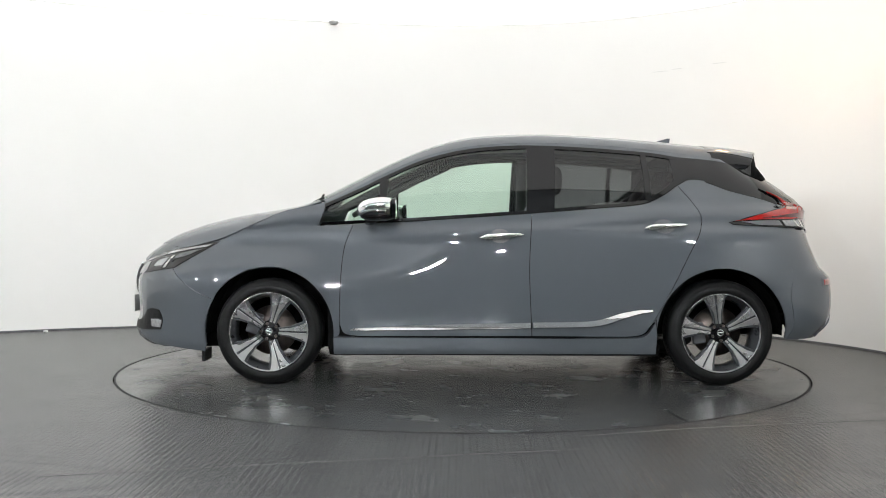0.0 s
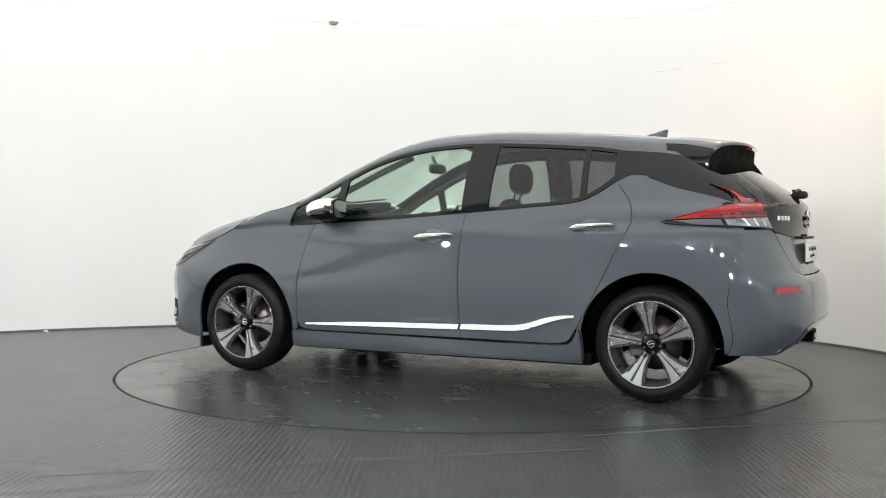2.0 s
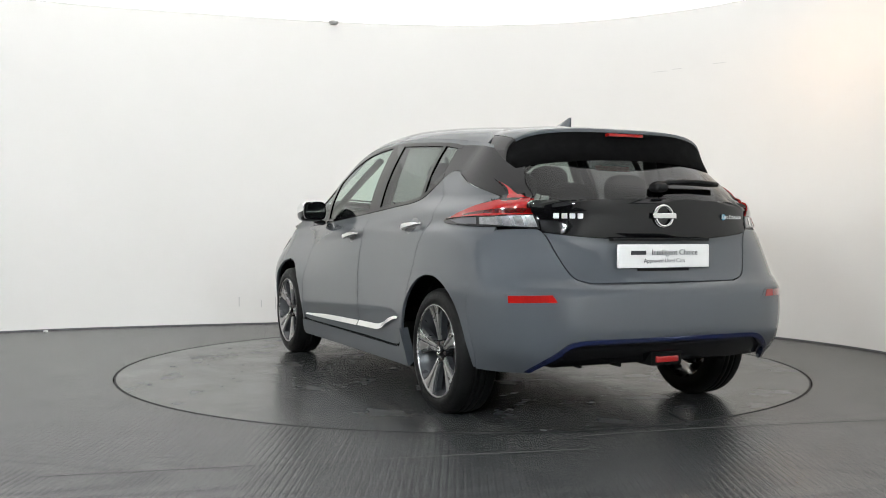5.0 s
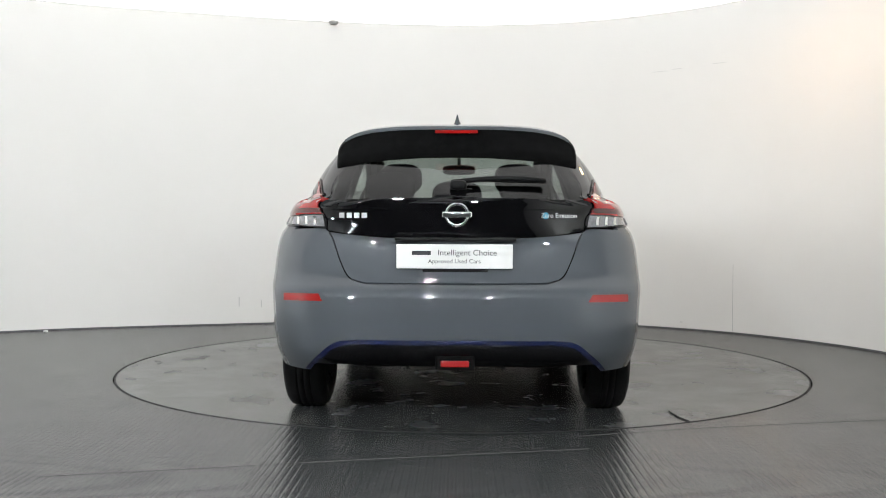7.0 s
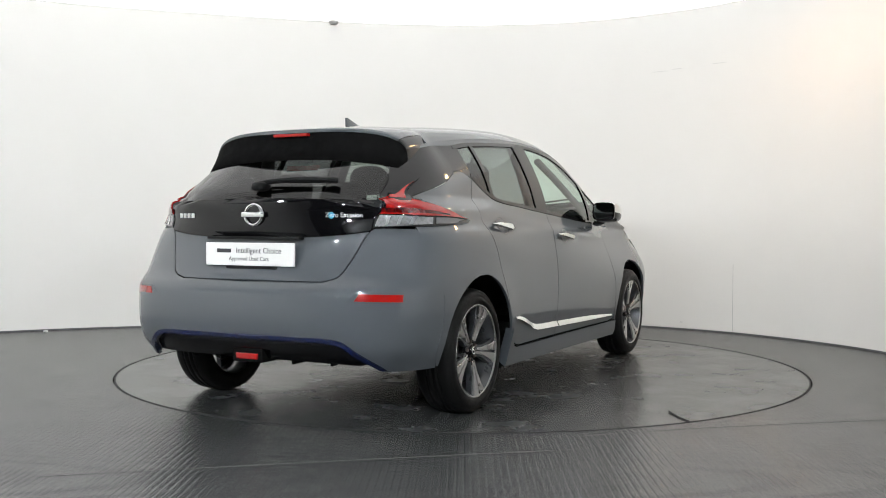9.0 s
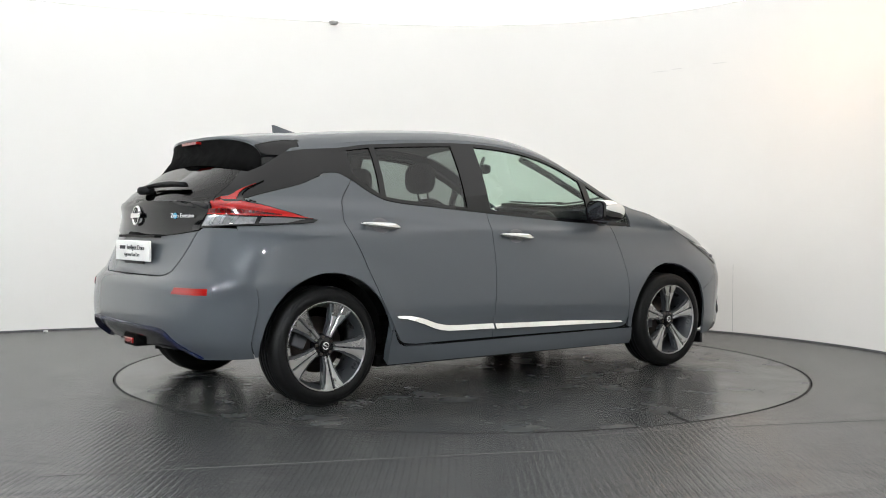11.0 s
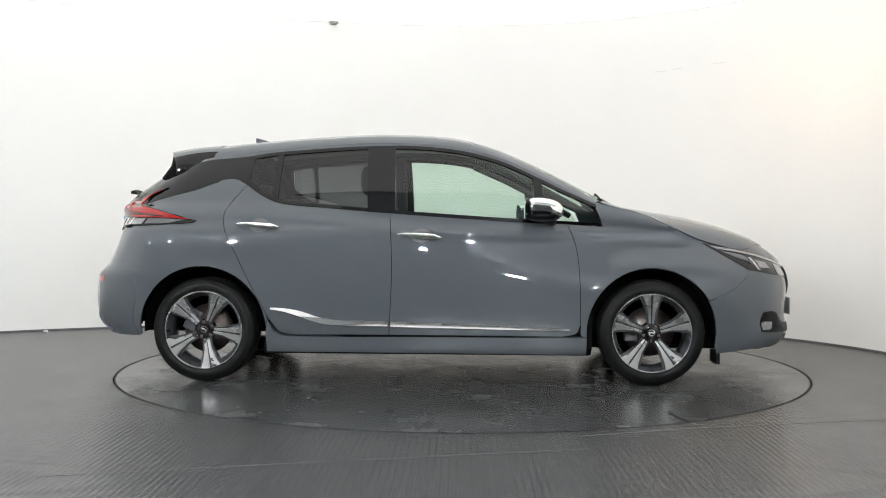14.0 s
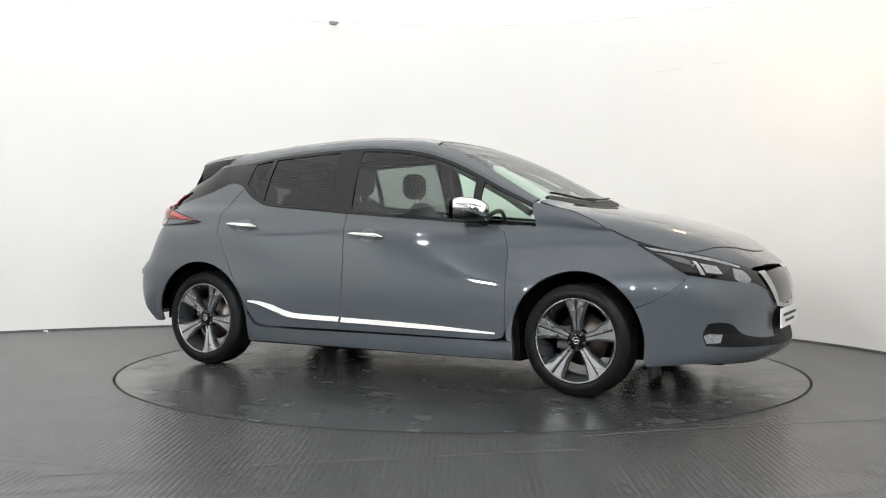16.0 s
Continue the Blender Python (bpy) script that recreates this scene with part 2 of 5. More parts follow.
tail_x = keyed((0.10, -1.96), (0.20, -2.0), (0.29, -2.07), (0.36, -2.13), (0.42, -2.145), (0.50, -2.15), (0.60, -2.145), (0.665, -2.132), (0.69, -2.097), (0.72, -2.080), (0.80, -2.052), (0.88, -2.035), (0.93, -2.045), (1.0, -2.048), (1.06, -2.045), (1.10, -2.02), (1.16, -1.94), (1.24, -1.82), (1.38, -1.61), (1.5, -1.5))
nose_x = keyed((0.10, 2.10), (0.18, 2.20), (0.24, 2.31), (0.30, 2.33), (0.40, 2.31), (0.55, 2.32), (0.62, 2.315), (0.70, 2.285), (0.78, 2.20), (0.85, 2.08), (1.0, 1.9))

# how square the tail's corners are, by height
corner = keyed((0.1, 3.6), (0.45, 4.6), (0.6, 4.9), (0.72, 5.0), (0.88, 5.0), (0.94, 5.2), (1.03, 5.2), (1.08, 3.6), (1.14, 2.85), (1.5, 2.85))
# how far the tail sweeps forward from its middle to its corners, by height
sweep = keyed((0.1, 0.02), (0.45, 0.03), (0.6, 0.05), (0.72, 0.075), (0.88, 0.12), (0.94, 0.17), (1.03, 0.175), (1.08, 0.07), (1.14, 0.0), (1.5, 0.0))


def smooth01(t):
    t = np.clip(t, 0, 1)
    return t * t * (3 - 2 * t)


def side_y(x, z):
    """Half-width of the body along its flanks."""
    zb = belt(x)
    y = low(np.minimum(z, zb))
    up = smooth01((z - 0.55) / 0.35)
    hip = smooth01((-x - 0.3) / 1.0)
    y = y - 0.085 * smooth01((x + 0.15) / 1.60) * up + hip * (0.028 * smooth01((z - 0.15) / 0.25) + 0.018 * np.exp(-((z - 0.86) / 0.10) ** 2) - 0.006 * smooth01((z - 0.92) / 0.08) - 0.035 * smooth01((z - 1.03) / 0.08))
    # raised crease a hand below the windows
    y = y + 0.0055 * np.exp(-((z - zb + 0.085) / 0.03) ** 2) * smooth01((1.0 - x) / 0.5) * smooth01((x + 1.45) / 0.3)
    for cx in (1.35, -1.35):
        r = np.hypot(x - cx, (z - 0.30))
        y = y + 0.011 * np.exp(-((r - 0.40) / 0.10) ** 2) * smooth01((z - 0.1) / 0.3)
    zr = np.maximum(rail_z(x), zb + 0.02)
    s = np.clip((z - zb) / (zr - zb), 0, 1.3)
    above = y + (rail_y(x) - y) * s + 0.022 * np.sin(np.pi * np.clip(s, 0, 1))
    return np.where(z > zb, above, y)


def flank(u, z):
    """The skin round the car at height z: u is x along the flank, and goes on round the corners to the middle of nose and tail (ARC past their starts)."""
    u, z = np.asarray(u, float), np.asarray(z, float)
    x, y = u.copy(), side_y(np.clip(u, REAR0, FRONT0), z)
    ph = np.clip((REAR0 - u) / ARC, 0, 1) * np.pi / 2
    A = REAR0 - tail_x(z)
    r = u < REAR0
    c = np.maximum(np.cos(ph), 0.0) ** (2 / corner(z))
    x = np.where(r, REAR0 - A * np.sin(ph) ** (2 / corner(z)) + sweep(z) * c**1.7 * np.sin(ph) ** (2 / corner(z)), x)
    y = np.where(r, y * c, y)
    ph = np.clip((u - FRONT0) / ARC, 0, 1) * np.pi / 2
    A = nose_x(z) - FRONT0
    r = u > FRONT0
    x = np.where(r, FRONT0 + A * np.sin(ph) ** (2 / N_FRONT), x)
    y = np.where(r, y * np.cos(ph) ** (2 / N_FRONT), y)
    return np.stack([x, y, z], -1)


def u_side(x, z):
    """The chart's u at a place known from the side."""
    if x < REAR0:
        lo, hi = REAR0 - ARC, REAR0
        for _ in range(40):
            mid = (lo + hi) / 2
            if float(flank(mid, z)[..., 0]) < x:
                lo = mid
            else:
                hi = mid
        return (lo + hi) / 2
    if x > FRONT0:
        A = float(nose_x(z)) - FRONT0
        return FRONT0 + ARC * 2 / math.pi * math.asin(min(1, (x - FRONT0) / A) ** (N_FRONT / 2))
    return x


def u_rear(y, z):
    """The chart's u at a place known from behind."""
    B = float(side_y(np.float64(REAR0), np.float64(z)))
    return REAR0 - ARC * 2 / math.pi * math.acos(min(1, abs(y) / B) ** (float(corner(z)) / 2))


def u_front(y, z):
    B = float(side_y(np.float64(FRONT0), np.float64(z)))
    return FRONT0 + ARC * 2 / math.pi * math.acos(min(1, abs(y) / B) ** (N_FRONT / 2))


def edge_y(x):
    """Half-width at the upper edge of the flank."""
    z = rail_z(x)
    B = side_y(np.clip(x, REAR0, FRONT0), z)
    A = np.maximum(nose_x(z) - FRONT0, 1e-3)
    k = np.clip((x - FRONT0) / A, 0, 1)
    yf = B * (1 - k**N_FRONT) ** (1 / N_FRONT)
    A = np.maximum(REAR0 - tail_x(np.minimum(z, 1.30)), 1e-3)
    k = np.clip((REAR0 - x) / A, 0, 1)
    yr = B * (1 - k**2.85) ** (1 / 2.85)
    return np.where(x > FRONT0, yf, np.where(x < REAR0, yr, B))


def top(x, w):
    """Bonnet, windscreen and roof: w runs from the middle (0) to the flank's upper edge (1)."""
    x, w = np.asarray(x, float), np.asarray(w, float)
    zc, ze = crown(x), rail_z(x)
    a = np.clip(np.abs(w), 0, 1)
    # the last stretch bends down to the edge
    z = zc - (zc - ze) * (0.32 * a**2.8 + 0.68 * a**9)
    return np.stack([x, w * edge_y(x), z], -1)


def clip_poly(poly, axis, val, sign):
    out = []
    n = len(poly)
    for i in range(n):
        a, b = poly[i], poly[(i + 1) % n]
        da, db = (a[axis] - val) * sign, (b[axis] - val) * sign
        if da >= 0:
            out.append(a)
        if (da > 0 and db < 0) or (da < 0 and db > 0):
            t = da / (da - db)
            q = [a[0] + t * (b[0] - a[0]), a[1] + t * (b[1] - a[1])]
            q[axis] = val
            out.append(tuple(q))
    return out


def inset(poly, d):
    n = len(poly)
    out = []
    for i in range(n):
        a, b, c = poly[i - 1], poly[i], poly[(i + 1) % n]
        n1 = Vector((-(b[1] - a[1]), b[0] - a[0])).normalized()
        n2 = Vector((-(c[1] - b[1]), c[0] - b[0])).normalized()
        s = n1 + n2
        s = s / max(0.35, s.length_squared / 2) if s.length > 1e-6 else n1
        out.append((b[0] + s.x * d, b[1] + s.y * d))
    return out


def panel(poly, chart, off=0.0, gap=0.002, depth=0.015, du=0.035, dv=0.03, mirror=False, tilt=0.0, level=0.0):
    """A sheet with rims: the outline in the chart's two numbers, laid on the skin, off metres proud of it, its rim folded in by depth."""
    area = sum(poly[i - 1][0] * poly[i][1] - poly[i][0] * poly[i - 1][1] for i in range(len(poly)))
    if area < 0:
        poly = poly[::-1]
    if gap:
        poly = inset(poly, gap)
    u0, u1 = min(p[0] for p in poly), max(p[0] for p in poly)
    v0, v1 = min(p[1] for p in poly), max(p[1] for p in poly)
    nu, nv = max(1, math.ceil((u1 - u0) / du)), max(1, math.ceil((v1 - v0) / dv))
    us = [u0 + (u1 - u0) * i / nu for i in range(nu + 1)]
    vs = [v0 + (v1 - v0) * i / nv for i in range(nv + 1)]
    key, pts, faces = {}, [], []
    for i in range(nu):
        col = clip_poly(clip_poly(poly, 0, us[i], 1), 0, us[i + 1], -1)
        if len(col) < 3:
            continue
        for j in range(nv):
            c = clip_poly(clip_poly(col, 1, vs[j], 1), 1, vs[j + 1], -1)
            ids = []
            for p in c:
                k = (round(p[0] * 1e5), round(p[1] * 1e5))
                if k not in key:
                    key[k] = len(pts)
                    pts.append(p)
                if not ids or ids[-1] != key[k]:
                    ids.append(key[k])
            if len(ids) > 1 and ids[0] == ids[-1]:
                ids.pop()
            if len(ids) >= 3 and len(set(ids)) == len(ids):
                faces.append(ids)
    U, V = np.array([p[0] for p in pts]), np.array([p[1] for p in pts])
    P = chart(U, V)
    h = 2e-3
    N = np.cross(chart(U + h, V) - chart(U - h, V), chart(U, V + h) - chart(U, V - h))
    N /= np.maximum(np.linalg.norm(N, axis=1), 1e-12)[:, None]
    C = np.stack([np.clip(P[:, 0], -1.3, 1.3), 0 * P[:, 1], np.full(len(P), 0.7)], -1)
    sgn = np.sign((N * (P - C)).sum(1))
    turn = np.median(sgn) < 0
    N = N * np.where(sgn == 0, 1, sgn)[:, None]
    if tilt:
        # the lower edge stands out further, measured from the outline's upper edge
        for i, u in enumerate(U):
            ups = [a[1] + (b[1] - a[1]) * (u - a[0]) / (b[0] - a[0]) for a, b in zip(poly, poly[1:] + poly[:1]) if a[0] != b[0] and min(a[0], b[0]) - 1e-6 <= u <= max(a[0], b[0]) + 1e-6]
            P[i] += N[i] * tilt * min(level, max(0.0, max(ups, default=V[i]) - V[i]))
    P = P + off * N
    back = P - depth * N
    if mirror:
        P, back = P * (1, -1, 1), back * (1, -1, 1)
        turn = not turn
    bm = bmesh.new()
    bv = [bm.verts.new(p) for p in P]
    for f in faces:
        try:
            fc = bm.faces.new([bv[i] for i in (f[::-1] if turn else f)])
            fc.smooth = True
        except ValueError:
            pass
    if depth:
        index = {v: i for i, v in enumerate(bv)}
        rim = [(e, e.link_faces[0]) for e in bm.edges if len(e.link_faces) == 1 and max(abs(v.co.y) for v in e.verts) > 3e-3]
        nv1, nv2 = {}, {}
        for e, f in rim:
            lp = next(l for l in f.loops if l.edge == e)
            a, b = lp.vert, lp.link_loop_next.vert
            q = []
            for v in (a, b):
                i = index[v]
                if i not in nv1:
                    nv1[i], nv2[i] = bm.verts.new(P[i]), bm.verts.new(back[i])
                q.append((nv1[i], nv2[i]))
            bm.faces.new((q[1][0], q[0][0], q[0][1], q[1][1]))
    for v in [v for v in bm.verts if not v.link_faces]:
        bm.verts.remove(v)
    return bm


def both(name, poly, mat, parent, label="", chart=flank, **kw):
    """The same panel on the car's left and right."""
    return [part(name, panel(poly, chart, mirror=mi, **kw), mat, parent, label, smooth=False) for mi in (False, True)]


def across(name, half, mat, parent, label="", chart=flank, **kw):
    """A panel from flank to flank across the middle: one mesh of both halves. half lies on the left and ends on the middle line."""
    bm = panel(half, chart, gap=0.0, **kw)
    other = panel(half, chart, gap=0.0, mirror=True, **kw)
    me = bpy.data.meshes.new("tmp")
    other.to_mesh(me)
    other.free()
    bm.from_mesh(me)
    bpy.data.meshes.remove(me)
    middle = [v for v in bm.verts if abs(v.co.y) < 6e-3]
    for v in middle:
        v.co.y = 0.0
    bmesh.ops.remove_doubles(bm, verts=middle, dist=5e-4)
    return part(name, bm, mat, parent, label, smooth=False)


# ---------------------------------------------------------------- the studio
WALL_RUN = [(-7.2, -9.5, 0), (-7.4, -4.0, 0), (-6.3, -0.2, 0), (-4.07, 1.86, 0), (-2.25, 2.66, 0), (-0.5, 3.12, 0), (1.0, 3.03, 0), (2.1, 2.42, 0), (2.8, 1.62, 0), (3.25, 0.6, 0), (3.55, -1.6, 0), (3.6, -5.0, 0), (3.6, -9.5, 0)]


def build_studio():
    run = spline(WALL_RUN, 10)
    # curved white wall, 12 cm thick
    bm = bmesh.new()
    cols = []
    for i, p in enumerate(run):
        a, b = Vector(run[max(i - 1, 0)]), Vector(run[min(i + 1, len(run) - 1)])
        d = (b - a).normalized()
        out = Vector((-d.y, d.x, 0)) * 0.12
        p = Vector(p)
        cols.append([bm.verts.new(p), bm.verts.new(p + Vector((0, 0, CEIL_Z))), bm.verts.new(p + out + Vector((0, 0, CEIL_Z))), bm.verts.new(p + out)])
    for a, b in zip(cols, cols[1:]):
        for j in range(4):
            f = bm.faces.new((a[j], a[(j + 1) % 4], b[(j + 1) % 4], b[j]))
            f.smooth = j == 0
    bmesh.ops.recalc_face_normals(bm, faces=bm.faces)
    bmesh.ops.split_edges(bm, edges=[e for e in bm.edges if len({f.smooth for f in e.link_faces}) == 2])
    tagged(finish(bm, "wall_curved", "wall", smooth=False), "curved white painted studio wall with faint scuffs", "wall", kind="structure")
    # dark wall that closes the hall behind the camera
    bm = bmesh.new()
    box(bm, -7.6, 3.9, -9.7, -9.5, 0, HALL_Z)
    tagged(finish(bm, "wall_back", "dark_hall", smooth=False), "plain dark wall closing the hall", "wall", kind="structure")
    # floor: a sheet with a round hole for the turntable
    bm = bmesh.new()
    n = 160
    inner, outer = [], []
    for k in range(n):
        a = 2 * math.pi * k / n
        c, s = math.cos(a), math.sin(a)
        inner.append(bm.verts.new(((RING_R + 0.006) * c, (RING_R + 0.006) * s, 0)))
        outer.append(bm.verts.new((-1.9 + 7.5 * c, -3.2 + 8.2 * s, 0)))
    deep = [bm.verts.new((v.co.x, v.co.y, -0.08)) for v in inner]
    for k in range(n):
        j = (k + 1) % n
        bm.faces.new((inner[k], outer[k], outer[j], inner[j]))
        bm.faces.new((inner[k], inner[j], deep[j], deep[k]))
    bmesh.ops.recalc_face_normals(bm, faces=bm.faces)
    tagged(finish(bm, "floor", "floor", smooth=False), "dark grey tread-patterned rubber studio floor", "floor", kind="structure")
    bm = bmesh.new()
    lathe(bm, [(0.0001, -0.08), (RING_R + 0.05, -0.08)], 96, "z")
    tagged(finish(bm, "floor_pit", "seam"), "black pit under the turntable", "floor", kind="structure")
    # luminous ceiling over the turntable, plain dark ceiling beyond it
    def ceiling_piece(name, pts, mat, label, z):
        bm = bmesh.new()
        lo = [bm.verts.new((p[0], p[1], z)) for p in pts]
        hi = [bm.verts.new((p[0], p[1], z + 0.05)) for p in pts]
        bm.faces.new(lo)
        bm.faces.new(hi)
        for k in range(len(pts)):
            j = (k + 1) % len(pts)
            bm.faces.new((lo[k], lo[j], hi[j], hi[k]))
        bmesh.ops.recalc_face_normals(bm, faces=bm.faces)
        tagged(finish(bm, name, mat, smooth=False), label, "ceiling", kind="structure")
    edge = [(-7.2 + 10.8 * k / 24, -2.6 - 0.4 * math.sin(math.pi * k / 24)) for k in range(25)]
    near = [p for p in run if p[1] > -2.6]
    ceiling_piece("ceiling", [(p[0], p[1]) for p in near] + edge[::-1], "light", "white stretched ceiling lit from behind", CEIL_Z + 0.002)
    ceiling_piece("ceiling_hall", [(-8, -10), (4, -10), (4, 4), (-8, 4)], "pale_hall", "plain pale hall ceiling", HALL_Z)
    # unseen, added to keep the lamps' space dark: a higher hall with dark walls above the white ones, and a panel over
    # the ceiling's front edge
    for name, x0, x1, y0, y1 in (("unseen_hall_west", -7.75, -7.55, -9.7, -2.4), ("unseen_hall_east", 3.75, 3.95, -9.7, -2.4)):
        bm = bmesh.new()
        box(bm, x0, x1, y0, y1, CEIL_Z - 0.2, HALL_Z)
        tagged(finish(bm, name, "dark_hall", smooth=False), "unseen plain dark upper wall added to close off the hall", "wall", kind="structure")
    bm = bmesh.new()
    prev = None
    for x, y in [(-7.6, -2.6)] + edge + [(3.8, -2.6)]:
        c = [bm.verts.new((x, y + d, z)) for d, z in ((-0.06, CEIL_Z), (-0.06, HALL_Z), (-0.005, HALL_Z), (-0.005, CEIL_Z))]
        if prev:
            for k in range(4):
                bm.faces.new((prev[k], prev[(k + 1) % 4], c[(k + 1) % 4], c[k]))
        prev = c
    bmesh.ops.recalc_face_normals(bm, faces=bm.faces)
    tagged(finish(bm, "added_fascia", "dark_hall", smooth=False), "unseen dark curved panel added over the studio ceiling edge", "wall", kind="structure")


def build_lamps():
    """Flood lights hung behind the camera, turned to the turntable."""
    first = None
    for x, y, z in ((-6.2, -5.6, 2.86), (-4.6, -7.0, 2.88), (-2.9, -7.9, 2.86), (-3.2, -8.7, 2.9), (-0.6, -8.0, 2.88), (0.6, -8.6, 2.9), (2.6, -7.0, 2.86)):
        m = look((x, y, z), (-0.3 + 0.35 * x, 1.5, 0.6))
        if first:
            copy_thing(first, m)
            continue
        first = empty("flood_light", m)
        tagged(first, "short white flood light hung under the hall ceiling", "flood light", "hall flood lights")
        bm = bmesh.new()
        box(bm, -0.105, 0.105, -0.065, 0.065, 0.0, 0.05, 0.008)
        part("housing", bm, "grey", first, "grey metal housing", smooth=False)
        bm = bmesh.new()
        box(bm, -0.08, 0.08, -0.04, 0.04, -0.008, 0.004)
        part("diffuser", bm, "spot", first, "glowing diffuser", smooth=False)
        bm = bmesh.new()
        tube(bm, [(0, 0.0, 0.04), (0, 0.52, 0.50)], 0.012, 8)
        part("hanger", bm, "grey", first)
    # unseen lamp, added to give the upper right wall its warm glow
    warm = empty("warm_glow_lamp", pose(2.25, 0.75, CEIL_Z - 0.02))
    tagged(warm, "unseen round warm lamp added for the glow on the right wall", "downlight")
    bm = bmesh.new()
    lathe(bm, [(0.10, 0.0), (0.13, 0.0), (0.13, 0.02), (0.10, 0.02)], 32, "z", closed=True)
    bmesh.ops.recalc_face_normals(bm, faces=bm.faces)
    part("bezel", bm, "grey", warm)
    bm = bmesh.new()
    lathe(bm, [(0.0001, 0.006), (0.10, 0.006), (0.10, 0.014), (0.0001, 0.014)], 32, "z")
    bmesh.ops.recalc_face_normals(bm, faces=bm.faces)
    part("lens", bm, "warm", warm, "warm glowing lens")


build_lamps()
build_studio()


def build_turntable():
    t = empty("turntable")
    tagged(t, "round worn dark rubber turntable set flush in floor", "turntable")
    bm = bmesh.new()
    lathe(bm, [(0.0001, 0.0), (RING_R - 0.012, 0.0), (RING_R - 0.006, -0.006), (RING_R - 0.006, -0.07)], 160, "z")
    part("disc", bm, "table", t, "worn dark rubber disc with pale scuffs", smooth=False)
    bm = bmesh.new()
    lathe(bm, [(RING_R - 0.011, -0.004), (RING_R - 0.011, 0.0015), (RING_R - 0.002, 0.0015), (RING_R - 0.002, -0.03)], 160, "z")
    bmesh.ops.recalc_face_normals(bm, faces=bm.faces)
    part("edge_strip", bm, "seam", t, "black rubber edge strip")
    return t


turntable = build_turntable()


def wall_point(x_from, x_to, k):
    """A place on the curved wall between two x, with its inward normal."""
    run = [Vector(p) for p in spline(WALL_RUN, 10)]
    x = x_from + (x_to - x_from) * k
    for a, b in zip(run, run[1:]):
        if min(a.x, b.x) <= x <= max(a.x, b.x) and a.y > 0:
            t = (x - a.x) / (b.x - a.x)
            d = (b - a).normalized()
            return a.lerp(b, t), Vector((d.y, -d.x, 0)), d
    return run[0], Vector((0, -1, 0)), Vector((1, 0, 0))


def build_small_things():
    # joints of the wall boards
    for x in (2.43,):
        p, n, d = wall_point(x, x, 0)
        bm = bmesh.new()
        box(bm, -0.0015, 0.0015, -0.001, 0.0008, 0.0, 0.62)
        ang = math.atan2(d.y, d.x)
        tagged(finish(bm, "wall_joint", "scuff", m=Matrix.Translation(p) @ Matrix.Rotation(ang, 4, "Z"), smooth=False), "thin filled joint between wall boards", "wall joint", kind="structure")
    for x, z, w, h in ((-2.13, 0.22, 0.005, 0.09), (-1.93, 0.2, 0.004, 0.07), (-1.80, 0.2, 0.004, 0.12), (2.05, 0.07, 0.03, 0.004), (1.86, 2.41, 0.14, 0.002), (2.0, 2.42, 0.10, 0.002), (2.32, 2.43, 0.13, 0.002)):
        p, n, d = wall_point(x, x, 0)
        bm = bmesh.new()
        box(bm, -w / 2, w / 2, -0.0012, 0.0005, z - h / 2, z + h / 2)
        tagged(finish(bm, "scuff_mark", "scuff", m=Matrix.Translation(p + n * 0.001) @ Matrix.Rotation(math.atan2(d.y, d.x), 4, "Z"), smooth=False), "thin grey scuff on the white wall", "scuff mark", kind="structure")
    bm = bmesh.new()
    tube(bm, [(1.070, -1.700, 0.006), (1.076, -1.76, 0.004), (1.09, -1.86, 0.003), (1.115, -1.955, 0.003)], 0.004, 6)
    tagged(finish(bm, "rubber_cord", "seam"), "short black rubber cord lying at the turntable edge", "cord")
    bm = bmesh.new()
    blob(bm, (-3.68, 1.93, 0.010), (0.022, 0.016, 0.010), 2.4)
    tagged(finish(bm, "paper_scrap", "white"), "crumpled white paper scrap on the floor", "paper")
    bm = bmesh.new()
    lathe(bm, [(0.0001, 0.0), (0.035, 0.0), (0.045, 0.015), (0.045, 0.03), (0.0001, 0.03)], 24, "z")
    bmesh.ops.recalc_face_normals(bm, faces=bm.faces)
    tagged(finish(bm, "ceiling_sensor", "scuff", m=pose(-1.25, 2.93, CEIL_Z - 0.029)), "small grey round sensor under the ceiling", "sensor")
    # welded joints of the floor sheets
    for pts in ([(0.55, -2.30), (1.13, -2.10), (2.14, -1.86), (3.45, -1.60)], [(-1.6, -3.10), (-0.49, -2.811), (-0.265, -2.754), (0.55, -2.56)]):
        bm = bmesh.new()
        prev = None
        for p in spline([(*q, 0) for q in pts], 6):
            c = [bm.verts.new((p[0], p[1] + d, h)) for d, h in ((-0.004, 0.0003), (-0.002, 0.0012), (0.002, 0.0012), (0.004, 0.0003))]
            if prev:
                for k in range(3):
                    bm.faces.new((prev[k], prev[k + 1], c[k + 1], c[k]))
            prev = c
        bmesh.ops.recalc_face_normals(bm, faces=bm.faces)
        tagged(finish(bm, "floor_joint", "weld", smooth=False), "thin welded joint between rubber floor sheets", "floor joint", kind="structure")
    # skirting strip where wall meets floor
    run = spline(WALL_RUN, 10)
    bm = bmesh.new()
    prev = None
    for i, p in enumerate(run):
        d = (Vector(run[min(i + 1, len(run) - 1)]) - Vector(run[max(i - 1, 0)])).normalized()
        n = Vector((d.y, -d.x, 0))
        p = Vector(p)
        c = [bm.verts.new(p + n * 0.001 + Vector((0, 0, 0.0))), bm.verts.new(p + n * 0.006 + Vector((0, 0, 0.0))), bm.verts.new(p + n * 0.006 + Vector((0, 0, 0.014))), bm.verts.new(p + n * 0.001 + Vector((0, 0, 0.014)))]
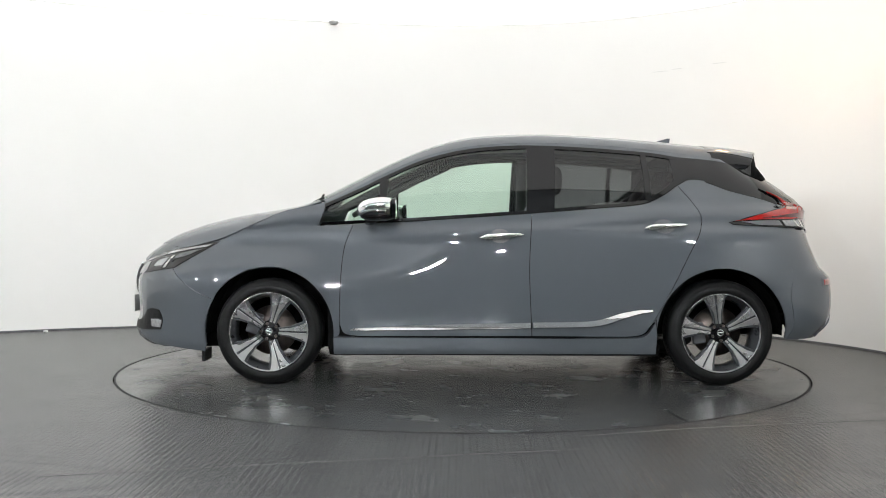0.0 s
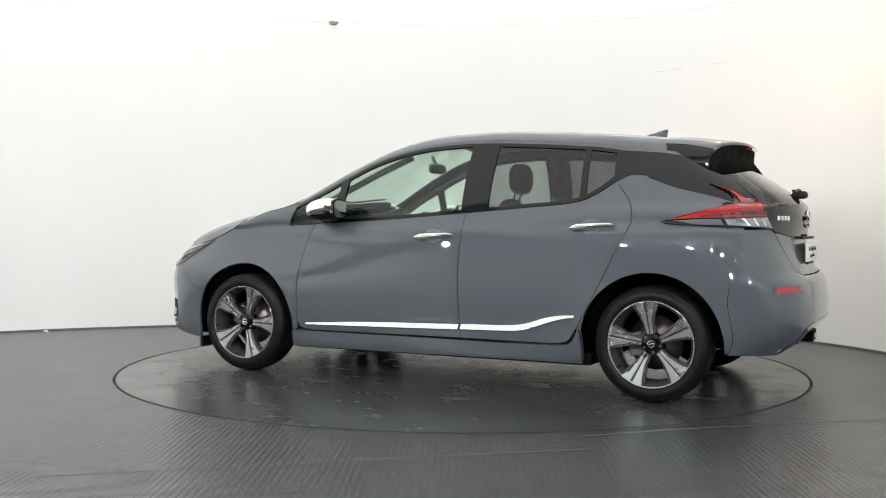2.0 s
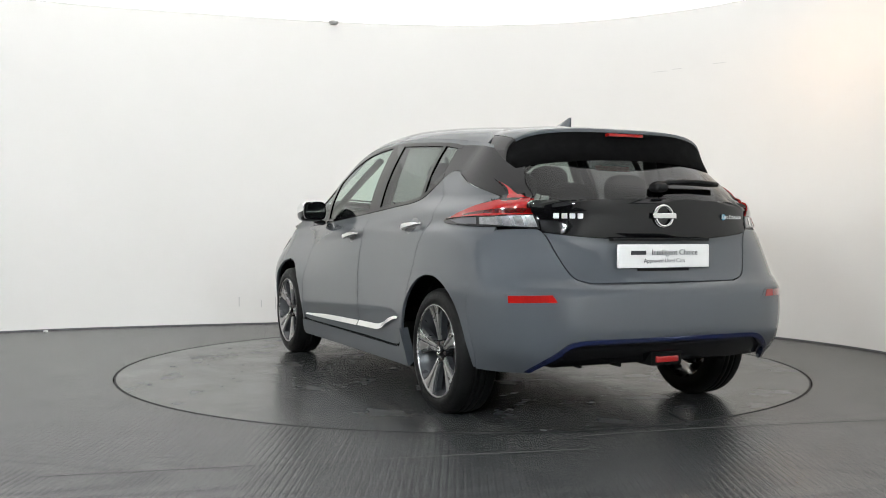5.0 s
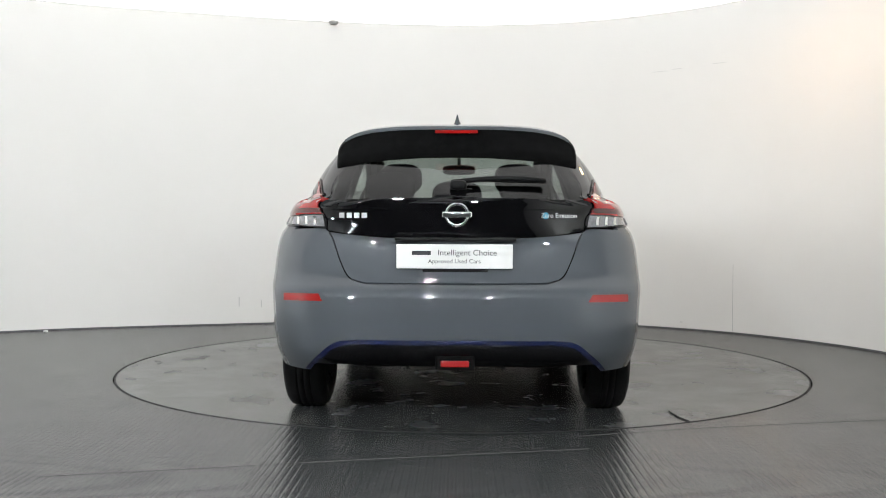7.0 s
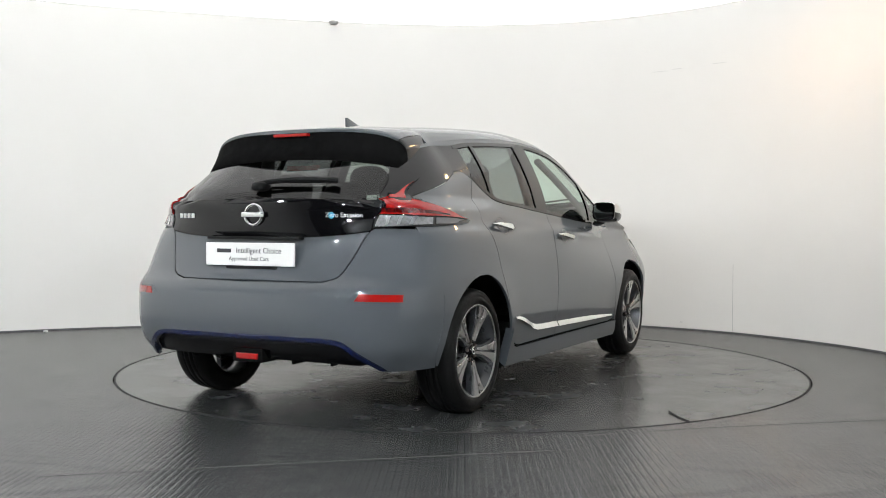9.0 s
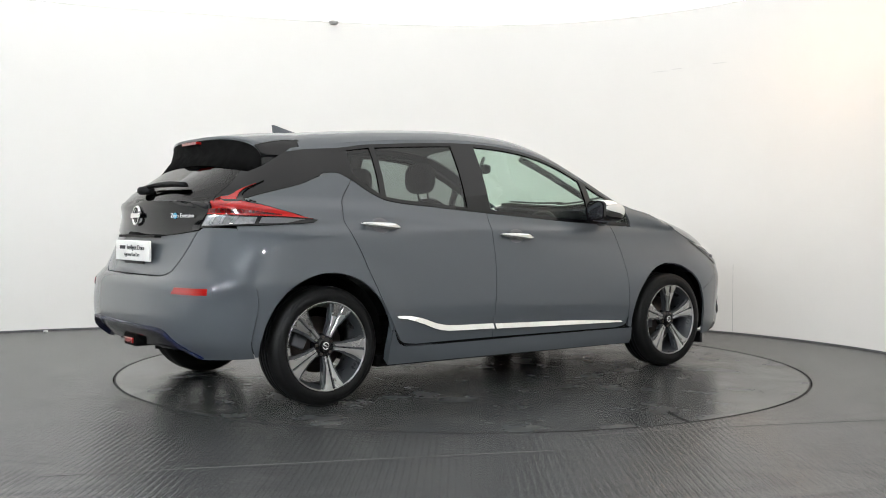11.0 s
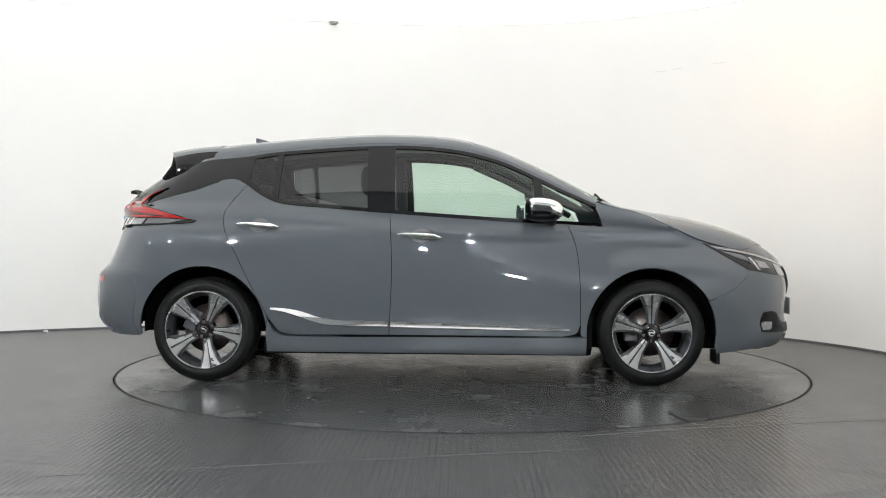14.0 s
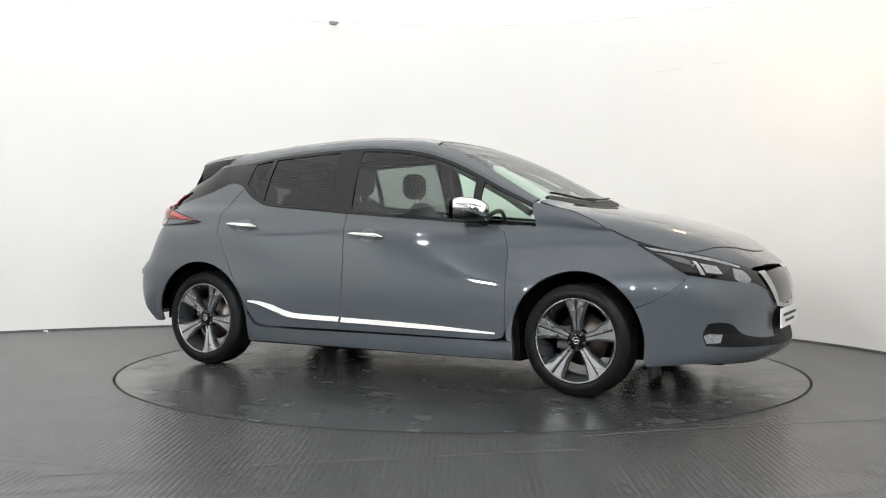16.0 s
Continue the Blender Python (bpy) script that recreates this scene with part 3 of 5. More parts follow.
        if prev:
            for k in range(4):
                bm.faces.new((prev[k], prev[(k + 1) % 4], c[(k + 1) % 4], c[k]))
        prev = c
    bmesh.ops.recalc_face_normals(bm, faces=bm.faces)
    tagged(finish(bm, "baseboard", "grey", smooth=False), "thin grey sealing strip along the wall foot", "baseboard", kind="structure")


build_small_things()


# ---------------------------------------------------------------- the car
TYRE_R, TYRE_Y = 0.318, 0.77


def arch(cx, a0, a1, r=0.386, n=24):
    return [(cx + r * math.cos(radians(a0 + (a1 - a0) * k / n)), 0.318 + r * math.sin(radians(a0 + (a1 - a0) * k / n))) for k in range(n + 1)]


def S(x, z):
    return (u_side(x, z), z)


def R(y, z):
    return (u_rear(y, z), z)


def F(y, z):
    return (u_front(y, z), z)


DOOR_FRONT = [(0.925, 0.36), (0.922, 0.61), (0.905, 0.82), (0.855, 0.962)]
DOOR_MID = [(-0.222, 1.03), (-0.205, 0.69), (-0.222, 0.295)]
DOOR_REAR = [(-0.93, 0.37), (-1.03, 0.55), (-1.15, 0.79), (-1.232, 0.97), (-1.215, 1.07), (-1.115, 1.205)]
GLASS_LOW = [(-0.222, 1.03), (-0.59, 1.06), (-0.90, 1.09), (-1.02, 1.14), (-1.115, 1.205)]
RAIL = [(1.03, 1.085), (0.81, 1.185), (0.68, 1.25), (0.43, 1.36), (0.15, 1.428), (-0.24, 1.452), (-0.92, 1.415), (-1.13, 1.385)]
PILLAR_LINE = [(-1.115, 1.205), (-1.19, 1.24), (-1.28, 1.238)]


def build_body(car):
    # flanks
    both("front_door", outline(DOOR_FRONT, [DOOR_FRONT[-1], (0.43, 0.985), DOOR_MID[0]], DOOR_MID, [DOOR_MID[-1], (0.82, 0.292)], [(0.82, 0.292), (0.90, 0.31), (0.925, 0.36)]), "paint", car, "grey painted front door", dv=0.012)
    both("rear_door", outline(GLASS_LOW, DOOR_REAR[::-1], [DOOR_REAR[0], (-0.88, 0.31), (-0.78, 0.292)], [(-0.78, 0.292), DOOR_MID[-1]], DOOR_MID[::-1]), "paint", car, "grey painted rear door", dv=0.012)
    both("sill", outline([(0.965, 0.288), (0.1, 0.286), (-0.80, 0.286), (-0.90, 0.305), (-0.955, 0.40)], [(-0.955, 0.40), (-0.965, 0.3), (-0.965, 0.19)], [(-0.965, 0.19), (0.965, 0.185)], [(0.965, 0.185), (0.965, 0.288)]), "paint", car, "grey painted side skirt", depth=0.05, off=0.006)
    fender_top = [(x, float(rail_z(x))) for x in (1.02, 1.12, 1.29, 1.45)]
    fender_far = [S(x, float(rail_z(x)) - 0.002) for x in (1.45, 1.60, 1.72, 1.85, 1.96)]
    both("front_wing", outline([(0.965, 0.285), (0.93, 0.30), (0.926, 0.36)], DOOR_FRONT, [DOOR_FRONT[-1], (1.068, 0.952)], [(1.068, 0.952), (1.02, 1.085)], fender_top, fender_far, [fender_far[-1], S(1.93, 0.66), S(1.80, 0.56), S(1.684, 0.511)], [S(x, z) for x, z in arch(1.35, 30, 182)]), "paint", car, "grey painted front wing", dv=0.015)
    lampline = [S(-1.44, 1.17), S(-1.60, 1.13), S(-1.77, 1.085)]
    both("rear_wing", outline(DOOR_REAR, PILLAR_LINE, [PILLAR_LINE[-1], S(-1.36, 1.20)] + lampline, [lampline[-1], S(-1.82, 0.93), S(-1.765, 0.62), S(-1.752, 0.285)], [S(-1.752, 0.285), S(-1.736, 0.285)], [S(x, z) for x, z in arch(-1.35, -2, 185)][::-1], [(-0.965, 0.30), (-0.955, 0.40)], [(-0.955, 0.40), DOOR_REAR[0]]), "paint", car, "grey painted rear wing over the wheel", dv=0.012)
    # roof side strips and black window surrounds
    rail_up = [(x, float(rail_z(x))) for x in (-1.13, -0.92, -0.6, -0.24, 0.15, 0.43, 0.68, 0.81, 1.02)]
    both("roof_rail", outline(RAIL, [RAIL[-1], rail_up[0]], rail_up, [rail_up[-1], RAIL[0]]), "paint", car, gap=0.001)
    def lowered(pts, d):
        return [(x, z - d) for x, z in pts]
    both("window_trim", outline(RAIL, [RAIL[-1], (RAIL[-1][0], RAIL[-1][1] - 0.02)], lowered(RAIL, 0.02)[::-1], [(RAIL[0][0], RAIL[0][1] - 0.02), RAIL[0]]), "black", car, "gloss black strip along the window tops", gap=0.0, off=0.001)
    both("belt_trim", outline([(1.06, 0.955), (0.855, 0.966), (0.43, 0.987), (-0.222, 1.032), (-0.59, 1.062), (-0.90, 1.092), (-1.02, 1.142), (-1.115, 1.207)], [(-1.115, 1.207), (-1.10, 1.235)], [(-1.10, 1.235), (-1.01, 1.165), (-0.90, 1.112), (-0.59, 1.08), (-0.222, 1.05), (0.43, 1.005), (0.855, 0.984), (1.045, 0.972)], [(1.045, 0.972), (1.06, 0.955)]), "black", car, "gloss black strip along the window sills", gap=0.0, off=0.002)
    both("door_pillar", outline([(-0.19, 1.045), (-0.20, 1.44)], [(-0.20, 1.44), (-0.375, 1.435)], [(-0.375, 1.435), (-0.36, 1.06)], [(-0.36, 1.06), (-0.19, 1.045)]), "black", car, "gloss black pillar between the doors", gap=0.0, off=0.002)
    both("mirror_pillar", outline([(0.70, 0.98), (0.70, 1.235)], [(0.70, 1.235), (0.645, 1.258)], [(0.645, 1.258), (0.655, 0.985)], [(0.655, 0.985), (0.70, 0.98)]), "black", car, gap=0.0, off=0.002)
    both("quarter_pillar", outline([(-0.915, 1.10), (-0.905, 1.405)], [(-0.905, 1.405), (-0.94, 1.402)], [(-0.94, 1.402), (-0.95, 1.115)], [(-0.95, 1.115), (-0.915, 1.10)]), "black", car, gap=0.0, off=0.002)
    # panes
    both("front_window", outline([(0.65, 0.985), (0.43, 0.998), (-0.19, 1.04)], [(-0.19, 1.04), (-0.20, 1.436)], [(-0.20, 1.436), (0.15, 1.412), (0.43, 1.345), (0.648, 1.245)], [(0.648, 1.245), (0.65, 0.985)]), "glass", car, "clear front door window", gap=0.0, depth=0.003, off=-0.004)
    both("corner_window", outline([(1.05, 0.965), (0.70, 0.982)], [(0.70, 0.982), (0.70, 1.225)], [(0.70, 1.225), (0.85, 1.15), (1.00, 1.075)], [(1.00, 1.075), (1.05, 0.965)]), "glass", car, "small three-cornered window", gap=0.0, depth=0.003, off=-0.004)
    both("rear_window", outline([(-0.36, 1.055), (-0.59, 1.072), (-0.92, 1.105)], [(-0.92, 1.105), (-0.91, 1.405)], [(-0.91, 1.405), (-0.6, 1.425), (-0.37, 1.435)], [(-0.37, 1.435), (-0.36, 1.055)]), "privacy", car, "dark tinted rear door window", gap=0.0, depth=0.003, off=-0.004)
    both("quarter_window", outline([(-0.945, 1.112), (-1.02, 1.155), (-1.10, 1.225)], [(-1.10, 1.225), (-1.085, 1.385)], [(-1.085, 1.385), (-0.935, 1.402)], [(-0.935, 1.402), (-0.945, 1.112)]), "privacy", car, "dark tinted quarter window", gap=0.0, depth=0.003, off=-0.004)
    # black rear pillar
    both("rear_pillar", outline([(-1.10, 1.22), (-1.085, 1.39)], [(-1.085, 1.39), (-1.30, 1.372)], [(-1.30, 1.372), S(-1.42, 1.355), S(-1.56, 1.33)], [S(-1.56, 1.33), R(0.555, 1.25), R(0.60, 1.15), R(0.615, 1.07)], [R(0.615, 1.07), lampline[-1]], lampline[::-1] + [S(-1.36, 1.20), PILLAR_LINE[-1]], PILLAR_LINE[::-1]), "black", car, "gloss black rear pillar", gap=0.001)
    both("roof_rail", outline([(-1.13, 1.385), (-1.30, 1.372), S(-1.42, 1.355), S(-1.56, 1.33)], [S(-1.56, 1.33), S(-1.56, 1.36)], [S(-1.56, 1.36), S(-1.42, 1.372), (-1.30, 1.39), (-1.13, float(rail_z(-1.13)))], [(-1.13, float(rail_z(-1.13))), (-1.13, 1.385)]), "paint", car, gap=0.0)
    # chrome strip along the doors
    for tilt, level, *run in ((0.7, 0.03, [(0.862, 0.329), (0.4, 0.338), (-0.212, 0.350)], [(-0.212, 0.350), (-0.212, 0.377)], [(-0.212, 0.377), (0.4, 0.362), (0.862, 0.338)], [(0.862, 0.338), (0.862, 0.329)]),
(0.7, 0.03, [(-0.228, 0.352), (-0.56, 0.360), (-0.66, 0.376), (-0.76, 0.410), (-0.86, 0.438), (-0.935, 0.449)], [(-0.935, 0.449), (-0.935, 0.460)], [(-0.935, 0.460), (-0.85, 0.455), (-0.75, 0.436), (-0.65, 0.404), (-0.55, 0.387), (-0.228, 0.379)], [(-0.228, 0.379), (-0.228, 0.352)])):
        both("chrome_strip", outline(*run), "chrome", car, "bright chrome strip along the door bottom", off=0.006, depth=0.02, gap=0.0, dv=0.008, du=0.02, tilt=tilt, level=level)
    # tail
    hatch = [R(0.60, 0.925), R(0.575, 0.88), R(0.53, 0.77), R(0.49, 0.71), R(0.42, 0.687)]
    bumper = outline([S(-1.82, 0.93), S(-1.765, 0.62), S(-1.752, 0.28)], [S(-1.752, 0.28), R(0.68, 0.275)], [R(0.68, 0.275), R(0.60, 0.37), R(0.53, 0.415), R(0.44, 0.425)], [R(0.44, 0.425), R(0.0, 0.425)], [R(0.0, 0.425), R(0.0, 0.685)], [R(0.0, 0.685), hatch[-1]], hatch[::-1], [hatch[0], R(0.62, 0.94)], [R(0.62, 0.94), S(-1.82, 0.935)], [S(-1.82, 0.935), S(-1.82, 0.93)])
    across("rear_bumper", bumper, "paint", car, "grey painted rear bumper")
    across("tailgate", outline([R(0, 0.691), R(0.415, 0.692)], [R(0.415, 0.692), R(0.484, 0.714), R(0.524, 0.772), R(0.569, 0.882), R(0.592, 0.922)], [R(0.592, 0.922), R(0.45, 0.905), R(0.3, 0.895)], [R(0.3, 0.895), R(0, 0.895)], [R(0, 0.895), R(0, 0.691)]), "paint", car, "grey painted tailgate")
    across("tailgate_panel", outline([R(0, 0.898), R(0.3, 0.898)], [R(0.3, 0.898), R(0.45, 0.908), R(0.60, 0.928)], [R(0.60, 0.928), R(0.612, 1.0), R(0.618, 1.068)], [R(0.618, 1.068), R(0.4, 1.075), R(0, 1.08)], [R(0, 1.08), R(0, 0.898)]), "black", car, "gloss black band across the tailgate", off=0.006)
    across("rear_screen", outline([R(0, 1.082), R(0.4, 1.077), R(0.612, 1.07)], [R(0.612, 1.07), R(0.597, 1.15), R(0.553, 1.25), R(0.50, 1.345)], [R(0.50, 1.345), R(0, 1.36)], [R(0, 1.36), R(0, 1.082)]), "rear_glass", car, "dark tinted rear screen", depth=0.004)
    across("diffuser", outline([R(0.0, 0.428), R(0.44, 0.428)], [R(0.44, 0.428), R(0.53, 0.416), R(0.60, 0.40), R(0.78, 0.34)], [R(0.78, 0.34), R(0.78, 0.285)], [R(0.78, 0.285), R(0.3, 0.29), R(0, 0.29)], [R(0, 0.29), R(0, 0.428)]), "black", car, "gloss black rear diffuser", off=-0.03, depth=0.05)
    across("blue_trim", outline([R(0.0, 0.435), R(0.44, 0.435)], [R(0.44, 0.435), R(0.54, 0.424), R(0.612, 0.374), R(0.70, 0.285)], [R(0.70, 0.285), R(0.675, 0.285)], [R(0.675, 0.285), R(0.592, 0.362), R(0.53, 0.404), R(0.44, 0.417)], [R(0.44, 0.417), R(0, 0.417)], [R(0, 0.417), R(0, 0.435)]), "blue", car, "dark blue gloss lip round the diffuser", off=0.008, depth=0.03)
    # top
    def T(x, w):
        return (x, w)
    across("bonnet", outline([T(1.20, 0), T(1.17, 0.5), T(1.06, 0.97)], [T(1.06, 0.97), T(1.29, 0.99), T(1.66, 0.993), T(1.90, 0.993)], [T(1.90, 0.993), T(2.0, 0.93), T(2.10, 0.72), T(2.16, 0.4), T(2.175, 0)], [T(2.175, 0), T(1.20, 0)]), "paint", car, "grey painted bonnet", chart=top, du=0.03, dv=0.04)
    across("nose_panel", outline([T(1.90, 0), T(1.90, 0.985)], [T(1.90, 0.985), T(2.10, 0.99), T(2.20, 0.99)], [T(2.20, 0.99), T(2.25, 0.8), T(2.275, 0)], [T(2.275, 0), T(1.90, 0)]), "paint", car, "grey painted nose panel", chart=top, off=-0.005, du=0.03, dv=0.05)
    across("windscreen", outline([T(0.22, 0), T(0.25, 0.5), T(0.31, 0.86)], [T(0.31, 0.86), T(0.6, 0.88), T(1.04, 0.93)], [T(1.04, 0.93), T(1.13, 0.5), T(1.17, 0)], [T(1.17, 0), T(0.22, 0)]), "glass", car, "clear windscreen", chart=top, du=0.03, dv=0.04, depth=0.004, off=-0.003)
    across("roof", outline([T(0.21, 0), T(0.24, 0.5), T(0.30, 0.87)], [T(0.30, 0.87), T(0.6, 0.89), T(1.05, 0.94)], [T(1.05, 0.94), T(1.03, 1.0)], [T(1.03, 1.0), T(-1.36, 1.0)], [T(-1.36, 1.0), T(-1.345, 0.5), T(-1.34, 0)], [T(-1.34, 0), T(0.21, 0)]), "paint", car, "grey painted roof", chart=top, du=0.03, dv=0.04, depth=0.012)


def lip(t):
    """The spoiler's rear edge, seen from behind: t runs from the left flank (0) over the top to the right (1)."""
    a = math.pi * t
    c, s = math.cos(a), math.sin(a)
    y = 0.602 * math.copysign(abs(c) ** 0.5, c)
    z = 1.25 + 0.187 * abs(s) ** 0.5
    return Vector((-1.735 + 0.14 * (abs(y) / 0.6) ** 2.4, y, z))


def roof_end(t):
    """The roof's rear edge with the pillars' upper ends, in the same run."""
    a = math.pi * t
    c, s = math.cos(a), math.sin(a)
    w = math.copysign(abs(c) ** 0.5, c)
    x = -1.345
    p = Vector(top(np.float64(x), np.float64(w * 0.995)))
    p.z -= 0.10 * max(0.0, 1 - abs(s) ** 0.5 * 1.5)
    p.y *= 1 + 0.05 * max(0.0, 1 - abs(s) ** 0.5 * 1.5)
    return p


def build_spoiler(car):
    n = 64
    def strip(ts, name, mat, label, up):
        bm = bmesh.new()
        prev = None
        for t in ts:
            a, b = roof_end(t), lip(t)
            c = [bm.verts.new(a.lerp(b, k / 8) + Vector((0, 0, 0.008 * math.sin(math.pi * k / 8) + up))) for k in range(9)]
            c.append(bm.verts.new(b + Vector((-0.004, 0, -0.006 + up))))
            c.append(bm.verts.new(b + Vector((-0.002, 0, -0.016 + up))))
            if prev:
                for k in range(10):
                    bm.faces.new((prev[k], prev[k + 1], c[k + 1], c[k]))
            prev = c
        bmesh.ops.recalc_face_normals(bm, faces=bm.faces)
        part(name, bm, mat, car, label)
    strip([0.16 + 0.68 * k / n for k in range(n + 1)], "spoiler_top", "paint", "grey painted roof spoiler", 0.003)
    for side in (0, 1):
        strip([(0.165 * k / 16 if not side else 1 - 0.165 * k / 16) for k in range(17)], "spoiler_side", "black", "gloss black side of the spoiler", 0.0)
    bm = bmesh.new()
    prev = None
    for k in range(n + 1):
        t = k / n
        b = lip(t)
        f = abs(b.y) / 0.602
        low_z = min(b.z - 0.004, 1.285 - 0.045 * f * f)
        g = on_tail(b.y * 0.985, low_z)
        mid = b.lerp(Vector((g, b.y * 0.99, low_z)), 0.5) + Vector((0.035 * (1 - f**4), 0, 0))
        c = [bm.verts.new(v) for v in (b + Vector((0.002, 0, -0.004)), mid, Vector((g - 0.006, b.y * 0.985, low_z)), Vector((g + 0.06, b.y * 0.97, low_z + 0.03)))]
        if prev:
            for i in range(3):
                bm.faces.new((prev[i], prev[i + 1], c[i + 1], c[i]))
        prev = c
    bmesh.ops.recalc_face_normals(bm, faces=bm.faces)
    part("spoiler_underside", bm, "liner", car, "matt black underside of the roof spoiler")


def on_tail(y, z):
    """x of the tail's skin at a place seen from behind."""
    return float(flank(np.float64(u_rear(abs(y), z)), np.float64(z))[0])


def build_under(car):
    # dark inner shell behind the panels, with room for the wheels
    shell = outline([(1.0, 0.2), (1.0, 0.93)], [(1.0, 0.93), (-0.22, 1.0), (-0.95, 1.06)], [(-0.95, 1.06), (-0.95, 0.2)], [(-0.95, 0.2), (1.0, 0.2)])
    both("inner_shell", shell, "liner", car, off=-0.03, depth=0.0, gap=0.0, du=0.1, dv=0.1)
    back = outline([(-1.0, 0.72), (-0.95, 1.06), (-1.15, 1.18)], [(-1.15, 1.18), R(0.62, 1.06)], [R(0.62, 1.06), R(0, 1.06)], [R(0, 1.06), R(0, 0.30)], [R(0, 0.30), S(-1.78, 0.30)], [S(-1.78, 0.30), S(-1.76, 0.5), S(-1.62, 0.70)], [S(-1.62, 0.70), (-1.0, 0.72)])
    across("rear_shell", back, "liner", car, off=-0.04, depth=0.0, du=0.1, dv=0.1)
    nose = outline([(1.0, 0.72), (1.0, 0.92), (1.3, 0.86)], [(1.3, 0.86), S(1.75, 0.75), F(0.6, 0.60)], [F(0.6, 0.60), F(0, 0.60)], [F(0, 0.60), F(0, 0.22)], [F(0, 0.22), S(1.75, 0.22)], [S(1.75, 0.22), S(1.72, 0.5), S(1.6, 0.70)], [S(1.6, 0.70), (1.0, 0.72)])
    across("front_shell", nose, "liner", car, off=-0.04, depth=0.0, du=0.1, dv=0.1)
    bm = bmesh.new()
    box(bm, -1.0, 1.0, -0.80, 0.80, 0.17, 0.24, 0.02)
    box(bm, -1.85, -0.9, -0.50, 0.50, 0.27, 0.36, 0.03)
    box(bm, 0.9, 2.1, -0.55, 0.55, 0.19, 0.30, 0.03)
    part("floor_pan", bm, "liner", car, "black underbody", smooth=False)
    for cx in (1.35, -1.35):
        for s in (1, -1):
            bm = bmesh.new()
            prev = None
            for k in range(25):
                a = radians(-3 + 186 * k / 24)
                r = 0.386
                c = [bm.verts.new((cx + r * math.cos(a), s * y, 0.318 + r * math.sin(a))) for y in (0.80, 0.55)]
                if prev:
                    bm.faces.new((prev[0], prev[1], c[1], c[0]))
                prev = c
            vs = [bm.verts.new((cx + 0.386 * math.cos(radians(-3 + 186 * k / 24)), s * 0.55, 0.318 + 0.386 * math.sin(radians(-3 + 186 * k / 24)))) for k in range(25)]
            bm.faces.new(vs)
            part("wheel_arch_liner", bm, "liner", car, smooth=False)


def build_wheel(parent, m):
    w = empty("wheel", m)
    w.parent = parent
    R0 = TYRE_R
    bm = bmesh.new()
    lathe(bm, [(0.222, -0.095), (0.24, -0.105), (0.27, -0.108), (0.295, -0.098), (0.31, -0.085), (R0 - 0.002, -0.065), (R0, -0.04), (R0, -0.037), (R0 - 0.007, -0.036), (R0 - 0.007, -0.029), (R0, -0.028), (R0, -0.004), (R0 - 0.007, -0.003), (R0 - 0.007, 0.004), (R0, 0.005), (R0, 0.028), (R0 - 0.007, 0.029), (R0 - 0.007, 0.036), (R0, 0.037), (R0, 0.04), (R0 - 0.002, 0.065), (0.31, 0.085), (0.295, 0.098), (0.288, 0.099), (0.286, 0.102), (0.27, 0.107), (0.25, 0.107), (0.240, 0.101), (0.232, 0.09)], 96)
    bmesh.ops.recalc_face_normals(bm, faces=bm.faces)
    part("tyre", bm, "rubber", w, "black rubber tyre")
    bm = bmesh.new()
    lathe(bm, [(0.224, -0.095), (0.21, -0.08), (0.20, 0.0), (0.21, 0.06), (0.226, 0.085), (0.230, 0.098)], 72)
    bmesh.ops.recalc_face_normals(bm, faces=bm.faces)
    rim = part("rim", bm, "wheel_dark", w, "dark grey alloy rim with five twin spokes")
    bm = bmesh.new()
    lathe(bm, [(0.229, 0.099), (0.236, 0.103), (0.236, 0.094), (0.230, 0.09)], 72, closed=True)
    bmesh.ops.recalc_face_normals(bm, faces=bm.faces)
    part("rim_lip", bm, "alloy", rim)
    bm = bmesh.new()
    lathe(bm, [(0.0001, -0.02), (0.15, -0.02), (0.15, -0.035), (0.0001, -0.035)], 48)
    bmesh.ops.recalc_face_normals(bm, faces=bm.faces)
    part("brake_disc", bm, "steel", w, "rusty steel brake disc")
    bm = bmesh.new()
    box(bm, 0.07, 0.15, -0.05, 0.0, -0.06, 0.07, 0.01)
    part("brake_caliper", bm, "grey", w)
    # spokes: dark flared arm below, two bright machined bars on it
    for k in range(5):
        a = 2 * math.pi * k / 5 + radians(18)
        rot = Matrix.Rotation(-a, 4, "Y")
        bm = bmesh.new()
        def pr(h0, h1, pts):
            lo = [bm.verts.new((r, h0 + (h1 - h0) * (r - 0.05) / 0.17 - 0.03, t)) for r, t in pts]
            hi = [bm.verts.new((r, h0 + (h1 - h0) * (r - 0.05) / 0.17, t)) for r, t in pts]
            bm.faces.new(lo)
            bm.faces.new(hi[::-1])
            n = len(pts)
            for i in range(n):
                bm.faces.new((lo[i], hi[i], hi[(i + 1) % n], lo[(i + 1) % n]))
        pr(0.066, 0.082, [(0.045, -0.022), (0.12, -0.032), (0.19, -0.058), (0.222, -0.078), (0.222, 0.078), (0.19, 0.058), (0.12, 0.032), (0.045, 0.022)])
        bmesh.ops.recalc_face_normals(bm, faces=bm.faces)
        bm.transform(rot)
        part("spoke", bm, "wheel_dark", rim, smooth=False)
        bm = bmesh.new()
        for s in (1, -1):
            pr(0.074, 0.095, [(0.055, s * 0.003), (0.14, s * 0.005), (0.230, s * 0.007), (0.228, s * 0.062), (0.19, s * 0.042), (0.12, s * 0.021), (0.055, s * 0.015)])
        bmesh.ops.recalc_face_normals(bm, faces=bm.faces)
        bmesh.ops.bevel(bm, geom=list(bm.edges), offset=0.0015, segments=1, affect="EDGES")
        bm.transform(rot)
